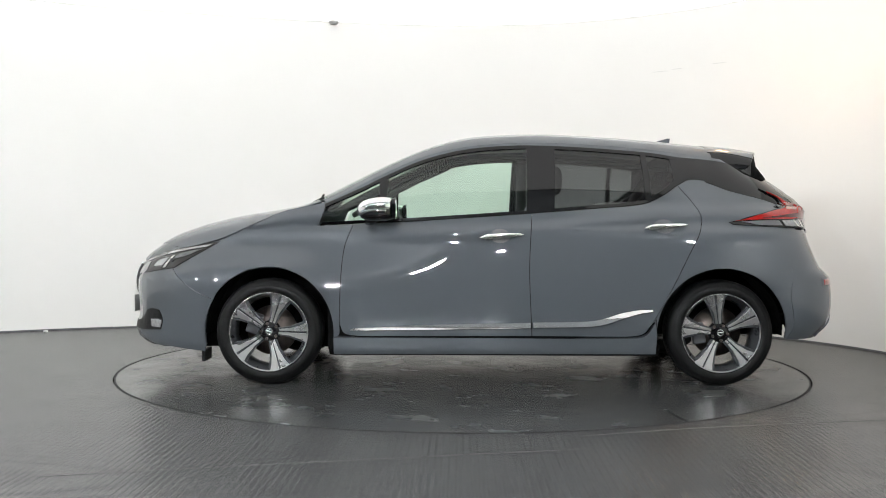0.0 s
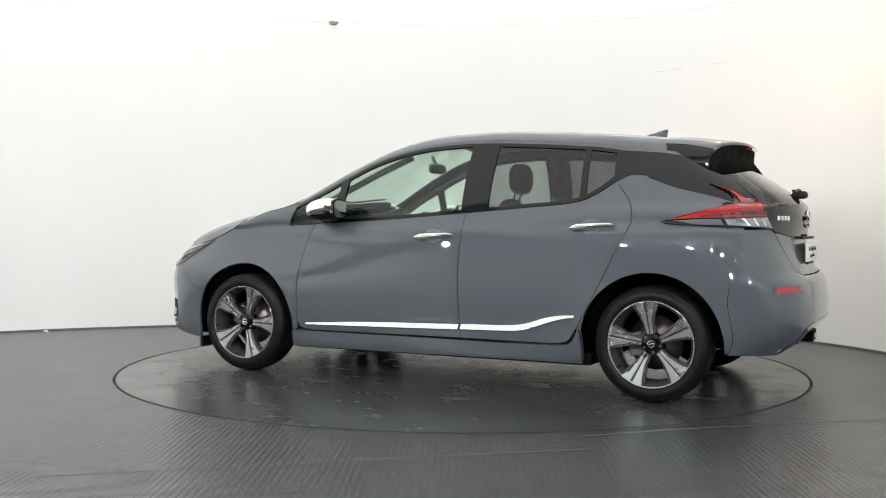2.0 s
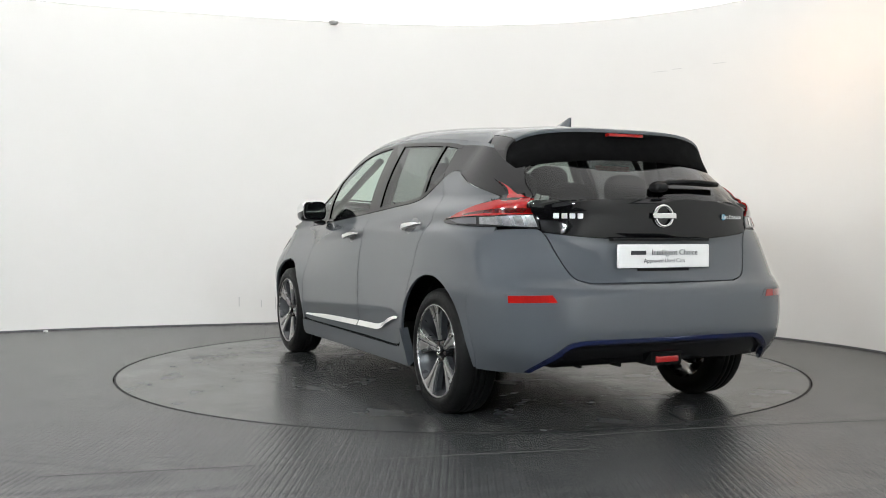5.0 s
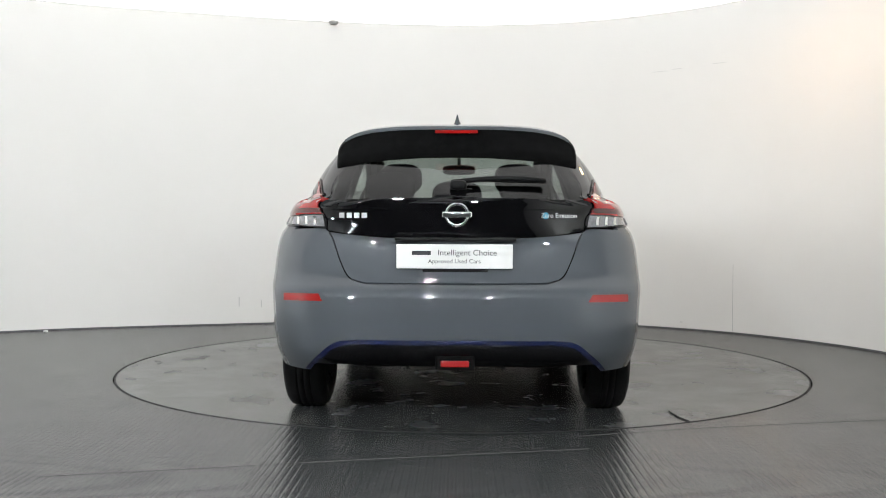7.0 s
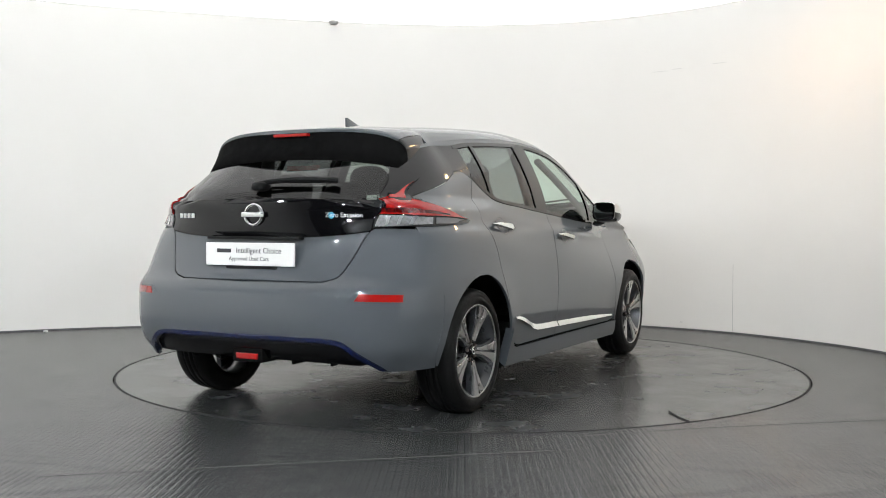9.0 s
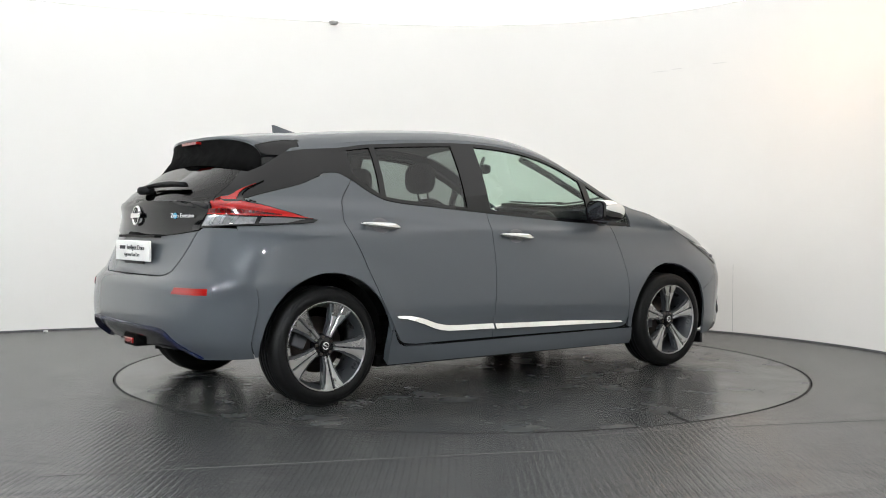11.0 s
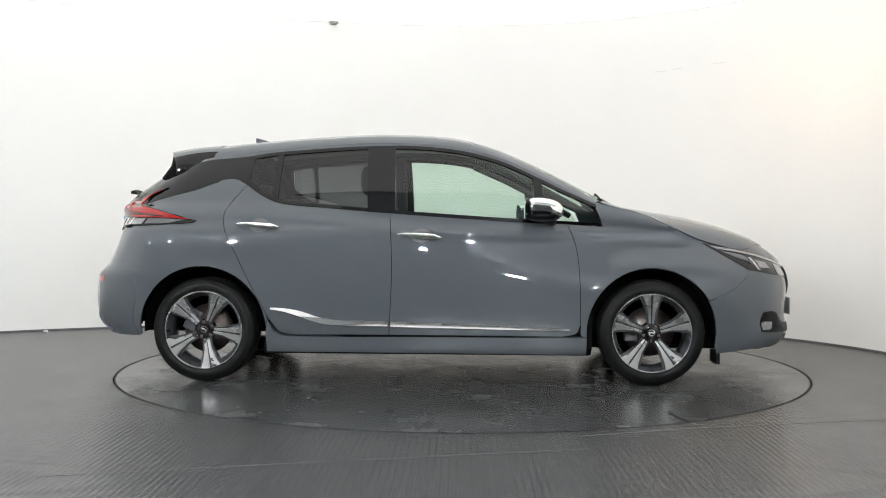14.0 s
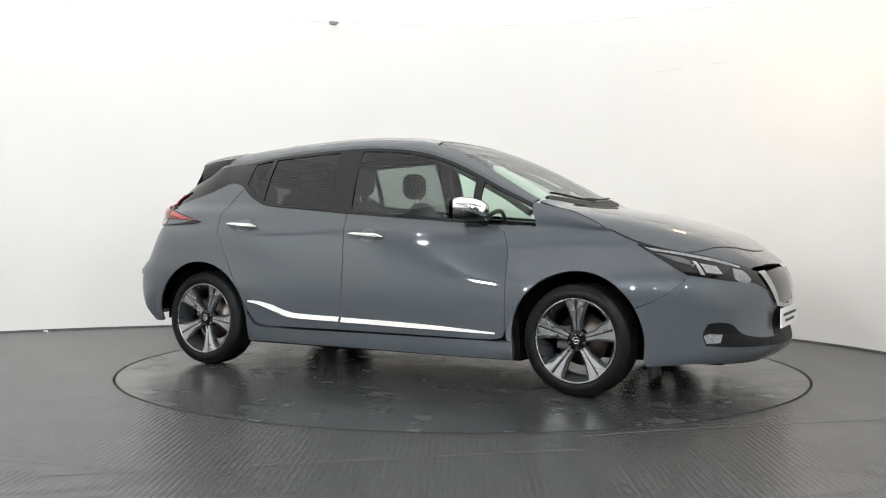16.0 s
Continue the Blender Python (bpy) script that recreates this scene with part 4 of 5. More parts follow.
        part("spoke_face", bm, "alloy", rim, "bright machined spoke face", smooth=False)
    bm = bmesh.new()
    lathe(bm, [(0.0001, 0.082), (0.022, 0.082), (0.026, 0.078), (0.028, 0.05)], 24)
    lathe(bm, [(0.028, 0.07), (0.06, 0.066), (0.065, 0.03)], 24)
    bmesh.ops.recalc_face_normals(bm, faces=bm.faces)
    hub = part("hub_cap", bm, "black", rim, "black hub cap with a chrome ring")
    bm = bmesh.new()
    lathe(bm, [(0.014, 0.083), (0.018, 0.0845), (0.021, 0.083)], 24)
    box(bm, -0.02, 0.02, 0.082, 0.0845, -0.004, 0.004)
    bmesh.ops.recalc_face_normals(bm, faces=bm.faces)
    part("hub_emblem", bm, "chrome", rim)
    for k in range(5):
        a = 2 * math.pi * k / 5 + radians(54)
        bm = bmesh.new()
        lathe(bm, [(0.0001, 0.074), (0.008, 0.074), (0.0095, 0.07), (0.0095, 0.055)], 6)
        bmesh.ops.recalc_face_normals(bm, faces=bm.faces)
        bm.transform(Matrix.Translation((0.047 * math.cos(a), 0, 0.047 * math.sin(a))))
        part("wheel_nut", bm, "steel", rim, smooth=False)
    return w


def build_car():
    car = empty("car")
    tagged(car, "grey five-door electric hatchback parked on a turntable", "car")
    build_body(car)
    build_spoiler(car)
    build_under(car)
    for x, y, turn in ((1.35, TYRE_Y, -19), (-1.35, TYRE_Y, 9), (1.35, -TYRE_Y, 0), (-1.35, -TYRE_Y, -25)):
        m = pose(x, y, TYRE_R, 0, turn, 0) if y > 0 else pose(x, y, TYRE_R, 0, 0, 180) @ pose(0, 0, 0, 0, turn, 0)
        build_wheel(car, m)
    return car


car = build_car()


# ---------------------------------------------------------------- the car's fittings
def text_mesh(words, size, m, mat, parent, name, label=""):
    c = bpy.data.curves.new("tmp_text", "FONT")
    c.body, c.size, c.align_x, c.align_y, c.extrude = words, size, "CENTER", "CENTER", 0.0006
    ob = bpy.data.objects.new("tmp_text", c)
    scene.collection.objects.link(ob)
    bpy.context.view_layer.update()
    me = bpy.data.meshes.new_from_object(ob)
    bpy.data.objects.remove(ob)
    bpy.data.curves.remove(c)
    me.name = name
    me.materials.clear()
    me.materials.append(M[mat])
    t = new(name, me)
    t.parent, t.matrix_basis = parent, m
    if label:
        t["label"] = label
    return t


def facing_back(x, y, z, tilt=0.0):
    """Text and plates on the tail: read from behind."""
    return Matrix.Translation((x, y, z)) @ Matrix(((0, 0, -1, 0), (-1, 0, 0, 0), (0, 1, 0, 0), (0, 0, 0, 1))) @ pose(0, 0, 0, tilt, 0, 0)


def on_skin(u, z, off=0.0):
    p = flank(np.float64(u), np.float64(z))
    h = 1e-3
    a = flank(np.float64(u + h), np.float64(z)) - flank(np.float64(u - h), np.float64(z))
    b = flank(np.float64(u), np.float64(z + h)) - flank(np.float64(u), np.float64(z - h))
    n = Vector(np.cross(a, b)).normalized()
    p = Vector(p)
    if n.dot(p - Vector((max(-1.3, min(1.3, p.x)), 0, 0.7))) < 0:
        n = -n
    return p + n * off, n


def oval(cu, cz, ru, rz, n=24):
    return [(cu + ru * math.cos(2 * math.pi * k / n), cz + rz * math.sin(2 * math.pi * k / n)) for k in range(n)]


def build_front(car):
    seam = [S(1.96, float(rail_z(1.96)) - 0.004), S(1.93, 0.66), S(1.80, 0.56), S(1.69, 0.510)]
    archfront = [S(x, z) for x, z in arch(1.35, 30, -12, n=8)]
    edge = [S(x, float(rail_z(x)) - 0.004) for x in (1.96, 2.06, 2.13)]
    across("front_bumper", outline(seam, archfront, [archfront[-1], S(1.74, 0.195)], [S(1.74, 0.195), S(2.0, 0.215), F(0.4, 0.20), F(0, 0.19)], [F(0, 0.19), F(0, 0.70)], [F(0, 0.70), F(0.3, 0.70), edge[-1]], edge[::-1]), "paint", car, "grey painted front bumper")
    lamps = both("headlight", outline([(1.615, 0.857), (1.78, 0.826), (1.97, 0.788), (2.13, 0.738), (2.19, 0.705)], [(2.19, 0.705), (2.255, 0.602)], [(2.255, 0.602), (2.14, 0.645), (2.01, 0.657), (1.90, 0.674), (1.79, 0.692)], [(1.79, 0.692), (1.70, 0.772), (1.615, 0.857)]), "black", car, "black headlight housing under a clear lens", off=0.004, dv=0.012, du=0.02)
    for lamp, mi in zip(lamps, (False, True)):
        s = -1 if mi else 1
        part("daylight_strip", panel(outline([(1.65, 0.838), (1.80, 0.812), (1.97, 0.775), (2.10, 0.735)], [(2.10, 0.735), (2.09, 0.723)], [(2.09, 0.723), (1.95, 0.762), (1.79, 0.798), (1.68, 0.818)], [(1.68, 0.818), (1.65, 0.838)]), flank, off=0.007, gap=0, depth=0.006, dv=0.01, mirror=mi), "clear", lamp, "clear light strip", smooth=False)
        part("reflector_bowl", panel([(1.875, 0.752), (1.955, 0.735), (1.965, 0.695), (1.885, 0.703)], flank, off=0.0075, gap=0, depth=0.006, dv=0.01, mirror=mi), "clear", lamp, "bright square projector", smooth=False)
        part("lamp_divider", panel([(1.845, 0.765), (1.862, 0.762), (1.875, 0.690), (1.855, 0.694)], flank, off=0.0075, gap=0, depth=0.006, dv=0.01, mirror=mi), "alloy", lamp, "bright divider in the headlight", smooth=False)
        part("turn_lens", panel(outline([(1.69, 0.806), (1.80, 0.782), (1.835, 0.765)], [(1.835, 0.765), (1.83, 0.742)], [(1.83, 0.742), (1.76, 0.765), (1.69, 0.806)]), flank, off=0.007, gap=0, depth=0.006, dv=0.01, mirror=mi), "grey", lamp, "grey turn signal lens", smooth=False)
        part("side_lens", panel(outline([(2.04, 0.725), (2.10, 0.705), (2.12, 0.655), (2.03, 0.667), (2.04, 0.725)]), flank, off=0.007, gap=0, depth=0.006, dv=0.01, mirror=mi), "clear", lamp, "ribbed grey lens", smooth=False)
        p, n = on_skin(1.84, 0.737, 0.004)
        bm = bmesh.new()
        blob(bm, (p.x, s * p.y, p.z), (0.014, 0.014, 0.014), 2.0)
        part("projector_lens", bm, "grey", lamp, "round projector lens")
    # shield-shaped grille with a satin frame
    across("grille", outline([F(0, 0.505), F(0.22, 0.525)], [F(0.22, 0.525), F(0.29, 0.62), F(0.33, 0.70)], [F(0.33, 0.70), F(0, 0.715)], [F(0, 0.715), F(0, 0.505)]), "black", car, "gloss black front grille", off=0.008)
    across("grille_frame", outline([F(0, 0.49), F(0.24, 0.512)], [F(0.24, 0.512), F(0.33, 0.60), F(0.40, 0.70)], [F(0.40, 0.70), F(0.33, 0.705)], [F(0.33, 0.705), F(0.285, 0.62), F(0.215, 0.532)], [F(0.215, 0.532), F(0, 0.512)], [F(0, 0.512), F(0, 0.49)]), "alloy", car, "satin silver frame round the grille", off=0.014, depth=0.012, dv=0.015)
    across("front_intake", outline([F(0, 0.29), F(0.4, 0.298), (1.99, 0.305), (1.86, 0.315)], [(1.86, 0.315), (1.855, 0.372), (1.885, 0.435)], [(1.885, 0.435), (1.95, 0.44), (2.01, 0.425), (2.07, 0.372), (2.20, 0.345), F(0.25, 0.345)], [F(0.25, 0.345), F(0.24, 0.48), F(0, 0.485)], [F(0, 0.485), F(0, 0.29)]), "plastic", car, "black lower intake", off=0.004, depth=0.02, dv=0.015)
    both("fog_lamp", outline([(1.862, 0.328), (1.862, 0.372), (1.95, 0.375)], [(1.95, 0.375), (1.93, 0.33)], [(1.93, 0.33), (1.862, 0.328)]), "clear", car, "small clear fog lamp", off=0.010, gap=0, depth=0.01, dv=0.01)
    bm = bmesh.new()
    lathe(bm, [(0.042, 0.0), (0.046, 0.006), (0.054, 0.006), (0.058, 0.0)], 32, "y")
    box(bm, -0.066, 0.066, -0.002, 0.008, -0.012, 0.012, 0.003)
    bm.transform(Matrix.Rotation(radians(-90), 4, "Z"))
    bmesh.ops.recalc_face_normals(bm, faces=bm.faces)
    part("front_emblem", bm, "chrome", car, "chrome ring and bar emblem", pose(2.29, 0, 0.625, 0, 0, 0) @ pose(0, 0, 0, 0, -15, 0))
    bm = bmesh.new()
    box(bm, 2.335, 2.343, -0.26, 0.26, 0.385, 0.495, 0.002)
    plate = part("front_plate", bm, "white", car, "white show plate", smooth=False)
    for z, w in ((0.455, 0.2), (0.42, 0.14)):
        bm = bmesh.new()
        box(bm, 2.3425, 2.3445, -w, w, z - 0.008, z + 0.008)
        part("plate_line", bm, "ink", plate, smooth=False)
    across("cowl", outline([(1.14, 0), (1.10, 0.5), (1.055, 0.84)], [(1.055, 0.84), (1.10, 0.86)], [(1.10, 0.86), (1.172, 0.5), (1.203, 0)], [(1.203, 0), (1.14, 0)]), "plastic", car, "black cowl below the windscreen", chart=top, off=0.002, du=0.02, dv=0.05)
    for y0, y1, dx in ((0.50, -0.04, 0.0), (0.04, -0.50, 0.02)):
        bm = bmesh.new()
        pts = []
        for k in range(9):
            y = y0 + (y1 - y0) * k / 8
            x = 1.13 - 0.10 * (y / 0.62) ** 2 - 0.02 * k / 8
            q = top(np.float64(x), np.float64(abs(y) / float(edge_y(np.float64(x)))))
            pts.append((x, y, float(q[2]) + 0.009))
        tube(bm, pts, 0.007, 6)
        part("windscreen_wiper", bm, "plastic", car, "black windscreen wiper")
    for s in (1, -1):
        bm = bmesh.new()
        box(bm, 1.745, 1.765, s * 0.62, s * 0.80, 0.13, 0.20, 0.004)
        part("air_deflector", bm, "plastic", car, smooth=False)


def build_tail(car):
    lamps = both("tail_lamp", outline([S(-1.395, 0.979), S(-1.52, 1.012), S(-1.65, 1.045), S(-1.745, 1.078)], [S(-1.745, 1.078), S(-1.745, 1.105), S(-1.70, 1.145), S(-1.62, 1.185)], [S(-1.62, 1.185), R(0.664, 1.155), R(0.645, 1.11), R(0.628, 1.07)], [R(0.628, 1.07), R(0.618, 1.0), R(0.606, 0.936)], [R(0.606, 0.936), S(-1.87, 0.944), S(-1.70, 0.950), S(-1.50, 0.960), S(-1.42, 0.966)], [S(-1.42, 0.966), S(-1.395, 0.979)]), "black", car, "boomerang-shaped tail lamp", off=0.008, gap=0, du=0.02, dv=0.012)
    for lamp, mi in zip(lamps, (False, True)):
        part("red_lens", panel(outline([S(-1.42, 0.983), S(-1.55, 1.014), S(-1.68, 1.046), S(-1.765, 1.070)], [S(-1.765, 1.070), S(-1.763, 1.102), S(-1.715, 1.142), S(-1.665, 1.165)], [S(-1.665, 1.165), R(0.664, 1.138), R(0.648, 1.10), R(0.634, 1.066)], [R(0.634, 1.066), R(0.626, 1.008)], [R(0.626, 1.008), R(0.74, 1.004), S(-1.80, 1.0), S(-1.62, 0.995), S(-1.50, 0.989), S(-1.42, 0.983)]), flank, off=0.014, gap=0, depth=0.008, du=0.02, dv=0.012, mirror=mi), "red", lamp, "glossy red lens", smooth=False)
        part("inner_lens", panel(outline([S(-1.60, 1.000), S(-1.75, 1.010), R(0.72, 1.012), R(0.630, 1.014)], [R(0.630, 1.014), R(0.634, 1.036)], [R(0.634, 1.036), R(0.72, 1.034), S(-1.75, 1.026), S(-1.60, 1.006)], [S(-1.60, 1.006), S(-1.60, 1.000)]), flank, off=0.0155, gap=0, depth=0.004, du=0.02, dv=0.01, mirror=mi), "red_deep", lamp, "deep red inner lens", smooth=False)
        part("clear_lens", panel(outline([S(-1.72, 0.990), S(-1.83, 0.996), R(0.72, 0.999), R(0.627, 1.002)], [R(0.627, 1.002), R(0.615, 0.944)], [R(0.615, 0.944), R(0.72, 0.947), S(-1.83, 0.950), S(-1.74, 0.955)], [S(-1.74, 0.955), S(-1.72, 0.990)]), flank, off=0.013, gap=0, depth=0.008, du=0.02, dv=0.012, mirror=mi), "clear", lamp, "clear reversing lens", smooth=False)
        for q in (0.655, 0.70, 0.745):
            part("lens_rib", panel([R(q, 0.951), R(q + 0.012, 0.952), R(q + 0.016, 0.995), R(q + 0.004, 0.995)], flank, off=0.0155, gap=0, depth=0.004, du=0.01, dv=0.01, mirror=mi), "chrome", lamp, "bright rib in the clear lens", smooth=False)
        part("smoked_lens", panel(outline([S(-1.47, 0.980), S(-1.58, 0.988), S(-1.70, 0.990)], [S(-1.70, 0.990), S(-1.72, 0.957)], [S(-1.72, 0.957), S(-1.58, 0.960), S(-1.47, 0.980)]), flank, off=0.012, gap=0, depth=0.006, du=0.02, dv=0.012, mirror=mi), "grey", lamp, "smoked grey lens", smooth=False)
    both("reflector", [R(0.80, 0.604), R(0.80, 0.637), R(0.625, 0.640), R(0.605, 0.607)], "red", car, "red bumper reflector", off=0.004, gap=0, depth=0.008)
    both("reflector_bezel", outline([R(0.815, 0.597), R(0.815, 0.644)], [R(0.815, 0.644), R(0.61, 0.648)], [R(0.61, 0.648), R(0.565, 0.599)], [R(0.565, 0.599), R(0.815, 0.597)]), "paint", car, off=0.002, gap=0, depth=0.005)
    # rear fog lamp
    bm = bmesh.new()
    box(bm, -2.098, -1.98, -0.09, 0.09, 0.292, 0.36, 0.012)
    fog = part("fog_lamp_housing", bm, "liner", car, "black housing of the rear fog lamp", smooth=False)
    bm = bmesh.new()
    box(bm, -2.104, -2.07, -0.066, 0.066, 0.308, 0.338, 0.006)
    part("fog_lens", bm, "red", fog, "red rear fog lens", smooth=False)
    # ribs of the diffuser
    for y in (0.42, 0.22, -0.22, -0.42):
        bm = bmesh.new()
        box(bm, -2.045 + 0.25 * abs(y) * abs(y), -1.95, y - 0.006, y + 0.006, 0.288, 0.37, 0.003)
        part("diffuser_fin", bm, "liner", car, smooth=False)
    # emblem: ring with a bar
    bm = bmesh.new()
    lathe(bm, [(0.042, 0.0), (0.045, 0.008), (0.053, 0.009), (0.057, 0.0)], 40, "y")
    box(bm, -0.067, 0.067, 0.0, 0.012, -0.013, 0.013, 0.003)
    bm.transform(Matrix.Rotation(radians(90), 4, "Z"))
    bmesh.ops.recalc_face_normals(bm, faces=bm.faces)
    part("rear_emblem", bm, "chrome", car, "chrome ring and bar emblem", pose(-2.056, -0.007, 1.003, 0, 4, 0))
    # model lettering as plain chrome strokes
    for k in range(4):
        y = 0.53 - 0.036 * k
        p, n = on_skin(u_rear(y, 1.0), 1.0, 0.010)
        bm = bmesh.new()
        box(bm, -0.0135, 0.0135, -0.001, 0.002, -0.012, 0.012, 0.002)
        bm.transform(Matrix.Rotation(radians(90), 4, "Z") @ Matrix.Diagonal((-1, 1, 1, 1)))
        bmesh.ops.reverse_faces(bm, faces=bm.faces)
        bm.transform(Matrix.Rotation(math.atan2(-n.y, -n.x), 4, "Z"))
        part("badge_stroke", bm, "badge", car, "plain chrome badge stroke", Matrix.Translation(p), smooth=False)
    p, n = on_skin(u_rear(0.475, 1.0), 1.0, 0.015)
    yaw = math.atan2(-n.y, -n.x)
    p.y = -p.y
    m = Matrix.Translation(p) @ Matrix.Rotation(-yaw, 4, "Z") @ facing_back(0, 0, 0)
    text_mesh("Zero Emission", 0.031, m, "badge", car, "badge_words", "chrome zero emission lettering")
    bm = bmesh.new()
    lathe(bm, [(0.0001, 0.004), (0.014, 0.003), (0.016, 0.0)], 20, "y")
    bm.transform(Matrix.Rotation(radians(90), 4, "Z"))
    bmesh.ops.recalc_face_normals(bm, faces=bm.faces)
    p2, n2 = on_skin(u_rear(0.415, 1.0), 1.0, 0.011)
    part("badge_dot", bm, "teal", car, "teal enamel dot", Matrix.Translation((p2.x, -p2.y, p2.z)) @ Matrix.Rotation(-math.atan2(-n2.y, -n2.x), 4, "Z"))
    # show plate
    bm = bmesh.new()
    box(bm, -2.080, -2.068, -0.262, 0.27, 0.757, 0.868, 0.004)
    plate = part("rear_plate", bm, "white", car, "white show plate with dark lettering", smooth=False)
    text_mesh("Intelligent Choice", 0.038, facing_back(-2.0814, -0.055, 0.829), "ink", plate, "plate_words")
    text_mesh("Approved Used Cars", 0.028, facing_back(-2.0814, 0.004, 0.790), "ink", plate, "plate_words")
    bm = bmesh.new()
    box(bm, -2.0818, -2.080, 0.112, 0.198, 0.819, 0.838)
    part("plate_bar", bm, "ink", plate, smooth=False)
    bm = bmesh.new()
    box(bm, -2.072, -2.045, -0.15, 0.15, 0.741, 0.757, 0.004)
    part("plate_holder", bm, "plastic", car, "black plate holder", smooth=False)
    bm = bmesh.new()
    box(bm, -2.060, -2.02, -0.28, 0.28, 0.884, 0.898, 0.004)
    part("tailgate_grip", bm, "plastic", car, "black grip and plate lamps", smooth=False)
    # wiper
    bm = bmesh.new()
    pts = []
    for k in range(9):
        y = 0.02 - 0.44 * k / 8
        z = 1.125 + 0.014 * math.sin(math.pi * k / 8) + 0.012 * k / 8
        p, n = on_skin(u_rear(abs(y), z), z, 0.035)
        pts.append((p.x, y, p.z))
    tube(bm, pts, 0.014, 8, 0.9)
    arm = part("rear_wiper", bm, "plastic", car, "black rear wiper")
    bm = bmesh.new()
    p, n = on_skin(u_rear(0.0, 1.125), 1.125, 0.02)
    blob(bm, (p.x - 0.004, -0.012, p.z), (0.045, 0.04, 0.024), 3.0)
    part("wiper_pivot", bm, "plastic", arm)
    bm = bmesh.new()
    pts = []
    for k in range(9):
        y = -0.03 - 0.38 * k / 8
        z = 1.150 - 0.006 * k / 8
        p, n = on_skin(u_rear(abs(y), z), z, 0.02)
        pts.append((p.x, y, p.z))
    tube(bm, pts, 0.009, 6)
    part("wiper_blade", bm, "rubber", arm)
    # high brake light
    bm = bmesh.new()
    box(bm, -1.752, -1.72, -0.105, 0.105, 1.404, 1.420, 0.004)
    part("high_brake_light", bm, "red", car, "red strip light under the spoiler edge", smooth=False)
    # aerial
    bm = bmesh.new()
    lo, hi = [], []
    for k in range(13):
        t = k / 12
        x = -1.045 - 0.175 * t
        hgt = 0.062 * t**1.2 if t < 0.97 else 0.056
        z0 = float(crown(np.float64(x))) - 0.006
        wd = 0.026 * math.sin(math.pi * min(1, 0.12 + 0.8 * t)) + 0.003
        lo.append([bm.verts.new((x, y, z0)) for y in (-wd, wd)])
        hi.append([bm.verts.new((x - 0.012 * t, y, z0 + 0.01 + hgt)) for y in (-0.003, 0.003)])
    for k in range(12):
        bm.faces.new((lo[k][0], lo[k + 1][0], hi[k + 1][0], hi[k][0]))
        bm.faces.new((lo[k][1], hi[k][1], hi[k + 1][1], lo[k + 1][1]))
        bm.faces.new((hi[k][0], hi[k + 1][0], hi[k + 1][1], hi[k][1]))
    bm.faces.new((lo[0][0], hi[0][0], hi[0][1], lo[0][1]))
    bm.faces.new((lo[12][0], lo[12][1], hi[12][1], hi[12][0]))
    bmesh.ops.recalc_face_normals(bm, faces=bm.faces)
    part("roof_aerial", bm, "paint", car, "grey shark-fin aerial", smooth=False)


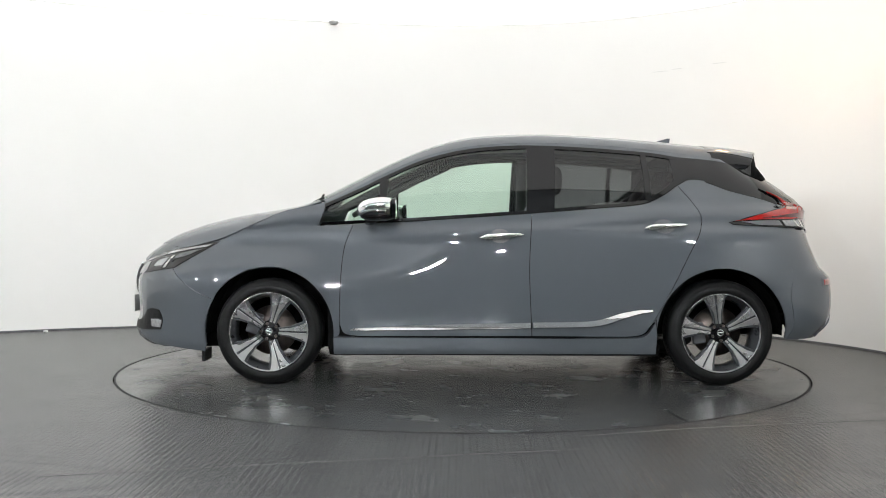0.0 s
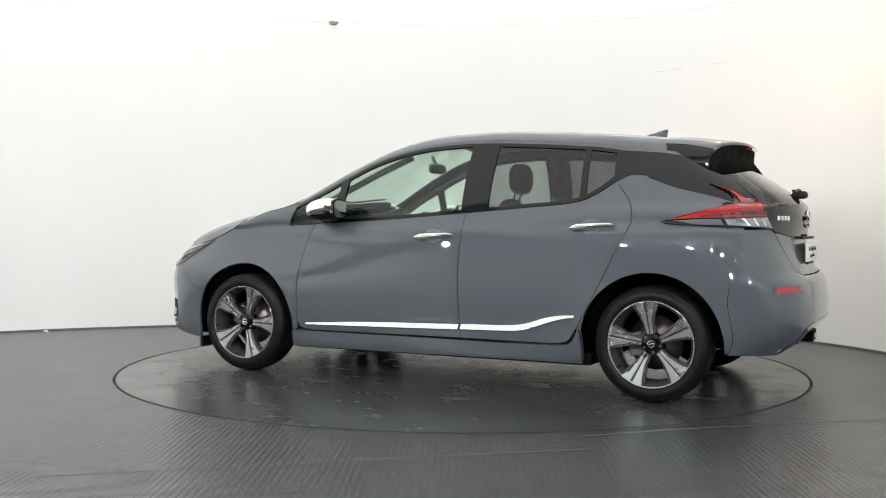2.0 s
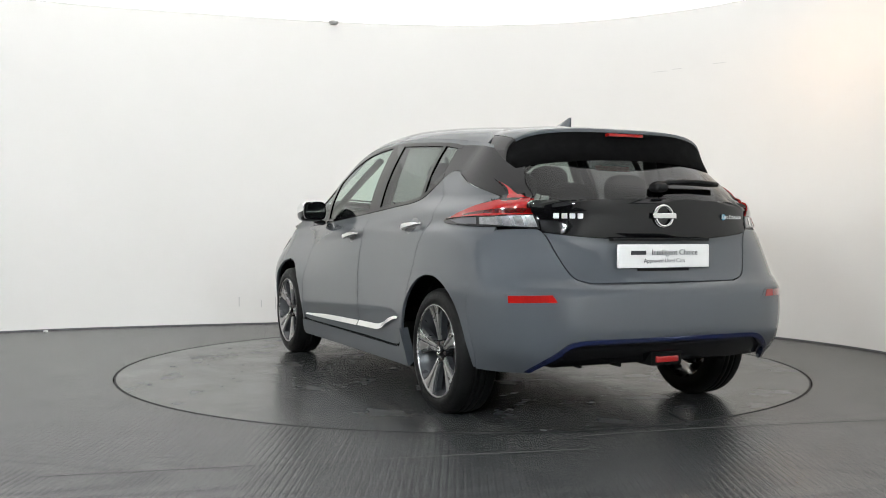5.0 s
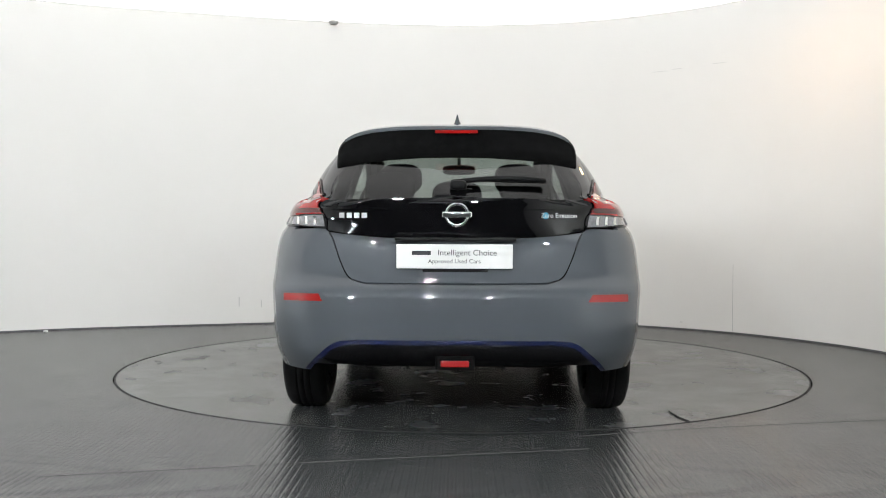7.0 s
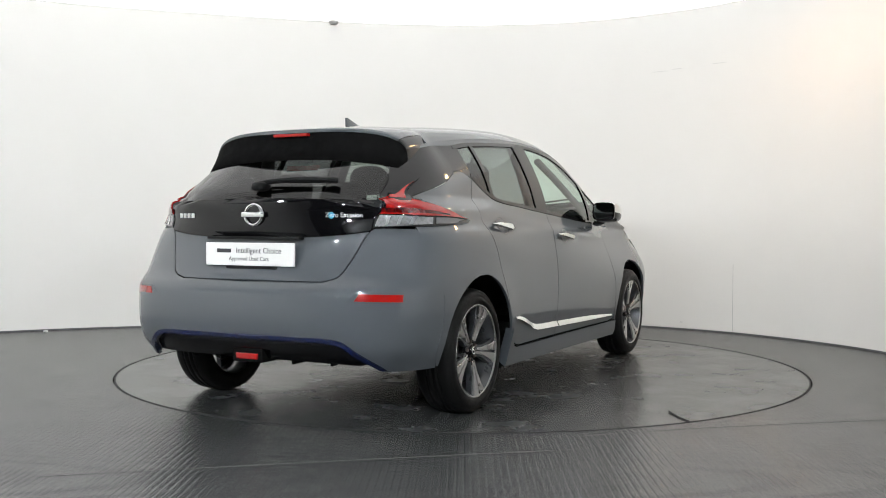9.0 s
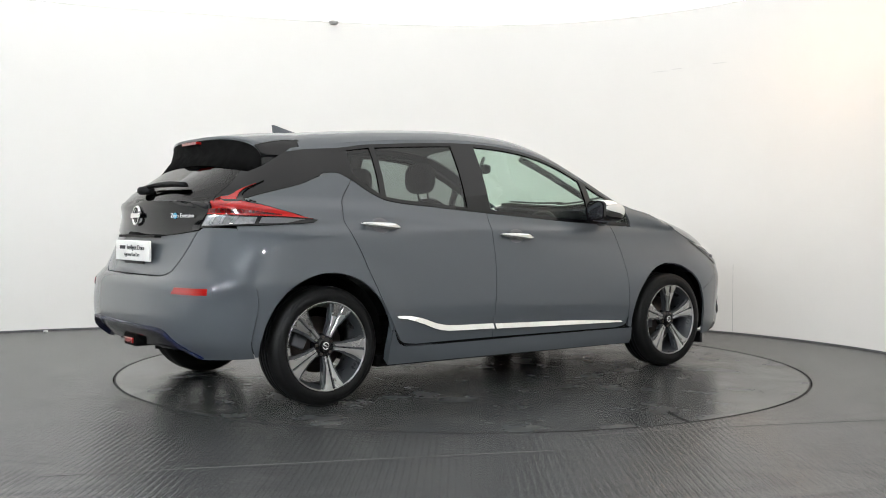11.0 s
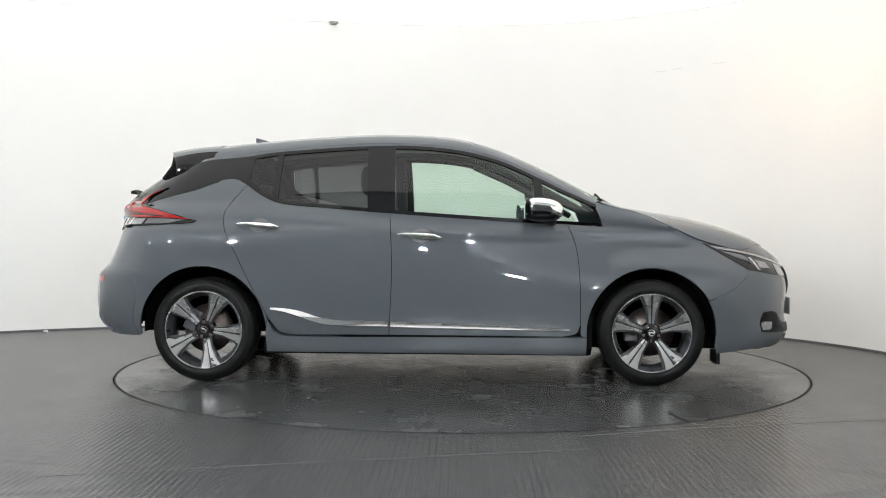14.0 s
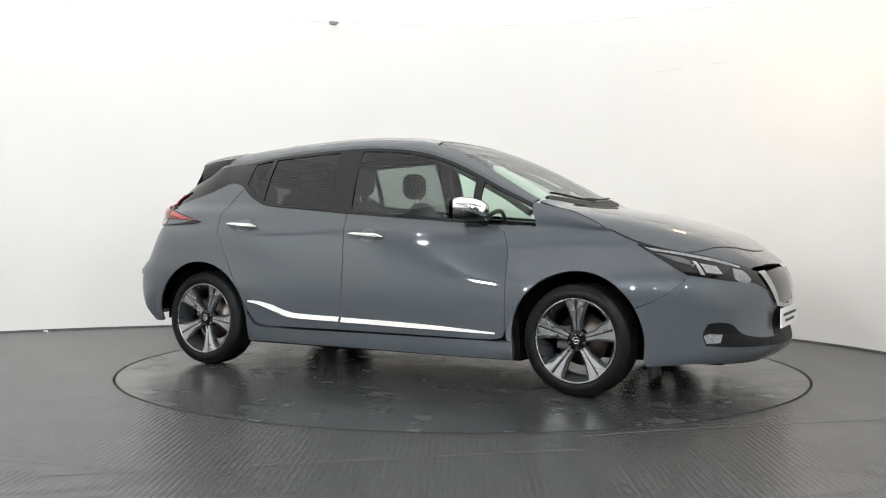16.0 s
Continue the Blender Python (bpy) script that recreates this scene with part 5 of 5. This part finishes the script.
def build_sides(car):
    for s in (1, -1):
        for x0, x1, z0, z1 in ((-0.172, 0.094, 0.904, 0.884), (-1.148, -0.888, 0.964, 0.944)):
            cx, cz = (x0 + x1) / 2, (z0 + z1) / 2
            y = float(side_y(np.float64(cx), np.float64(cz)))
            bm = bmesh.new()
            n = 18
            rings = []
            for k in range(n + 1):
                t = k / n
                x, z = x0 + (x1 - x0) * t, z0 + (z1 - z0) * t
                fat = (0.45 + 0.55 * math.sin(math.pi * min(1, 0.35 + 0.65 * (1 - t) + 0.0))) * min(1, (0.25 + 6 * t), (0.2 + 5 * (1 - t)))
                yy = y + 0.034 - 0.016 * abs(2 * t - 1) ** 3
                rings.append([bm.verts.new((x, s * (yy + 0.011 * math.cos(a)), z + 0.019 * fat * math.sin(a))) for a in (2 * math.pi * j / 12 for j in range(12))])
            for a, b in zip(rings, rings[1:]):
                for j in range(12):
                    bm.faces.new((a[j], a[(j + 1) % 12], b[(j + 1) % 12], b[j]))
            bm.faces.new(rings[0])
            bm.faces.new(rings[-1])
            for x in (x0 + 0.03, x1 - 0.03):
                box(bm, x - 0.012, x + 0.012, s * (y - 0.01) if s > 0 else s * (y + 0.03), s * (y + 0.03) if s > 0 else s * (y - 0.01), cz - 0.008 + (cx - x) * 0.075, cz + 0.008 + (cx - x) * 0.075)
            bmesh.ops.recalc_face_normals(bm, faces=bm.faces)
            part("door_handle", bm, "chrome", car, "chrome door handle")
            # flat grey oval on the door skin, painting the shade of the hand recess
            part("handle_shade", panel(oval(cx + 0.01, cz, 0.062, 0.042), flank, off=0.0012, gap=0, depth=0.003, dv=0.01, du=0.01, mirror=s < 0), "grey", car, "flat grey oval painted as the shade of the hand recess", smooth=False)
        # door mirror
        mir = empty("door_mirror")
        mir.parent = car
        bm = bmesh.new()
        blob(bm, (0.705, s * 0.895, 1.072), (0.115, 0.083, 0.056), 2.7, 28, 18)
        for v in bm.verts:
            v.co.x = max(v.co.x, 0.598)
            k = (v.co.x - 0.60) / 0.22
            v.co.z -= 0.03 * k * k
        part("mirror_cap", bm, "chrome", mir, "chrome mirror cap")
        bm = bmesh.new()
        blob(bm, (0.70, s * 0.892, 1.032), (0.108, 0.084, 0.052), 2.8, 28, 18)
        for v in bm.verts:
            v.co.x = max(v.co.x, 0.600)
        part("mirror_base", bm, "black", mir, "gloss black lower half of the mirror")
        bm = bmesh.new()
        tube(bm, [(0.71, s * 0.86, 1.0), (0.735, s * 0.83, 0.985), (0.755, s * 0.79, 0.972)], 0.035, 10, 0.55)
        part("mirror_arm", bm, "black", mir)
        bm = bmesh.new()
        pts = [(s * 0.895 + 0.077 * math.copysign(abs(math.cos(a)) ** 0.5, math.cos(a)), 1.055 + 0.062 * math.copysign(abs(math.sin(a)) ** 0.5, math.sin(a))) for a in (2 * math.pi * k / 32 for k in range(32))]
        slab(bm, pts, 0.592, 0.61, "yz")
        part("mirror_frame", bm, "black", mir, smooth=False)
        bm = bmesh.new()
        slab(bm, [(s * 0.895 + (a - s * 0.895) * 0.88, 1.055 + (b - 1.055) * 0.86) for a, b in pts], 0.589, 0.593, "yz")
        part("mirror_glass", bm, "mirror", mir, "mirror glass", smooth=False)


def build_cabin(car):
    across("headliner", outline([(0.20, 0), (0.25, 0.8)], [(0.25, 0.8), (-1.2, 0.86)], [(-1.2, 0.86), (-1.28, 0)], [(-1.28, 0), (0.20, 0)]), "headliner", car, "pale roof lining", chart=top, off=-0.035, depth=0.0, du=0.08, dv=0.1)
    for s in (1, -1):
        seat = empty("front_seat")
        seat.parent = car
        bm = bmesh.new()
        blob(bm, (0.10, s * 0.36, 0.52), (0.27, 0.25, 0.10), 3.0)
        part("seat_cushion", bm, "cloth", seat)
        bm = bmesh.new()
        blob(bm, (0, 0, 0.30), (0.075, 0.235, 0.33), 3.0)
        for v in bm.verts:
            v.co.y *= 1 - 0.25 * max(0, (v.co.z - 0.3) / 0.33) ** 2
        part("seat_back", bm, "cloth", seat, m=pose(-0.17, s * 0.36, 0.52, 0, -17, 0))
        bm = bmesh.new()
        blob(bm, (-0.40, s * 0.36, 1.245), (0.05, 0.135, 0.095), 2.8)
        part("headrest", bm, "cloth", seat)
        for dy in (0.05, -0.05):
            bm = bmesh.new()
            tube(bm, [(-0.36, s * 0.36 + dy, 1.08), (-0.39, s * 0.36 + dy, 1.2)], 0.007, 6)
            part("headrest_post", bm, "chrome", seat)
    bench = empty("rear_seat")
    bench.parent = car
    bm = bmesh.new()
    blob(bm, (-0.80, 0, 0.52), (0.25, 0.62, 0.11), 4.0)
    part("seat_cushion", bm, "cloth", bench)
    bm = bmesh.new()
    blob(bm, (0, 0, 0.27), (0.07, 0.60, 0.29), 4.0)
    part("seat_back", bm, "cloth", bench, m=pose(-1.03, 0, 0.55, 0, -22, 0))
    for y in (0.36, 0, -0.36):
        bm = bmesh.new()
        blob(bm, (-1.24, y, 1.14 + (0.02 if y else -0.03)), (0.05, 0.135, 0.085), 2.8)
        part("headrest", bm, "cloth", bench)
    bm = bmesh.new()
    blob(bm, (0.92, 0, 0.80), (0.24, 0.70, 0.17), 4.0, 32, 16)
    part("dashboard", bm, "trim", car, "dark dashboard")
    wheel = empty("steering_wheel", pose(0.56, -0.36, 0.88, 0, -65, 0))
    wheel.parent = car
    bm = bmesh.new()
    lathe(bm, [(0.185 + 0.014 * math.cos(2 * math.pi * k / 8), 0.014 * math.sin(2 * math.pi * k / 8)) for k in range(8)], 36, "z", closed=True)
    bmesh.ops.recalc_face_normals(bm, faces=bm.faces)
    part("steering_rim", bm, "trim", wheel)
    bm = bmesh.new()
    blob(bm, (0, 0, -0.02), (0.07, 0.075, 0.03), 2.5)
    box(bm, -0.015, 0.015, -0.18, 0.18, -0.02, 0.0, 0.004)
    part("steering_hub", bm, "trim", wheel)
    inner = empty("rear_view_mirror")
    inner.parent = car
    bm = bmesh.new()
    blob(bm, (0.36, 0.0, 1.345), (0.02, 0.115, 0.035), 3.5)
    part("mirror_shell", bm, "trim", inner)
    bm = bmesh.new()
    tube(bm, [(0.365, 0, 1.36), (0.40, 0, 1.43)], 0.012, 8)
    part("mirror_stalk", bm, "trim", inner)
    for s in (1, -1):
        bm = bmesh.new()
        tube(bm, [(-0.28, s * 0.735, 1.0), (-0.28, s * 0.66, 1.25), (-0.28, s * 0.585, 1.44)], 0.045, 8, 0.5)
        part("pillar_lining", bm, "trim", car)
        bm = bmesh.new()
        tube(bm, [(-1.06, s * 0.68, 1.06), (-1.15, s * 0.61, 1.22), (-1.22, s * 0.535, 1.35)], 0.04, 8, 0.8)
        part("pillar_lining", bm, "trim", car)
        bm = bmesh.new()
        tube(bm, [(0.98, s * 0.64, 1.03), (0.80, s * 0.605, 1.135), (0.5, s * 0.565, 1.285), (0.27, s * 0.54, 1.385)], 0.026, 8, 0.8)
        part("pillar_lining", bm, "trim", car)


build_front(car)
build_tail(car)
build_sides(car)
build_cabin(car)


# ---------------------------------------------------------------- what moves
def motions():
    table_rows, car_rows = [], []
    for k in range(17):
        turn = START + PACE * k
        table_rows.append((float(k), pose(0, 0, 0, 0, 0, turn)))
        car_rows.append((float(k), pose(0, 0, 0, 0, 0, turn) @ pose(CAR_X, CAR_Y, 0)))
    walk(turntable, table_rows)
    walk(car, car_rows)


motions()
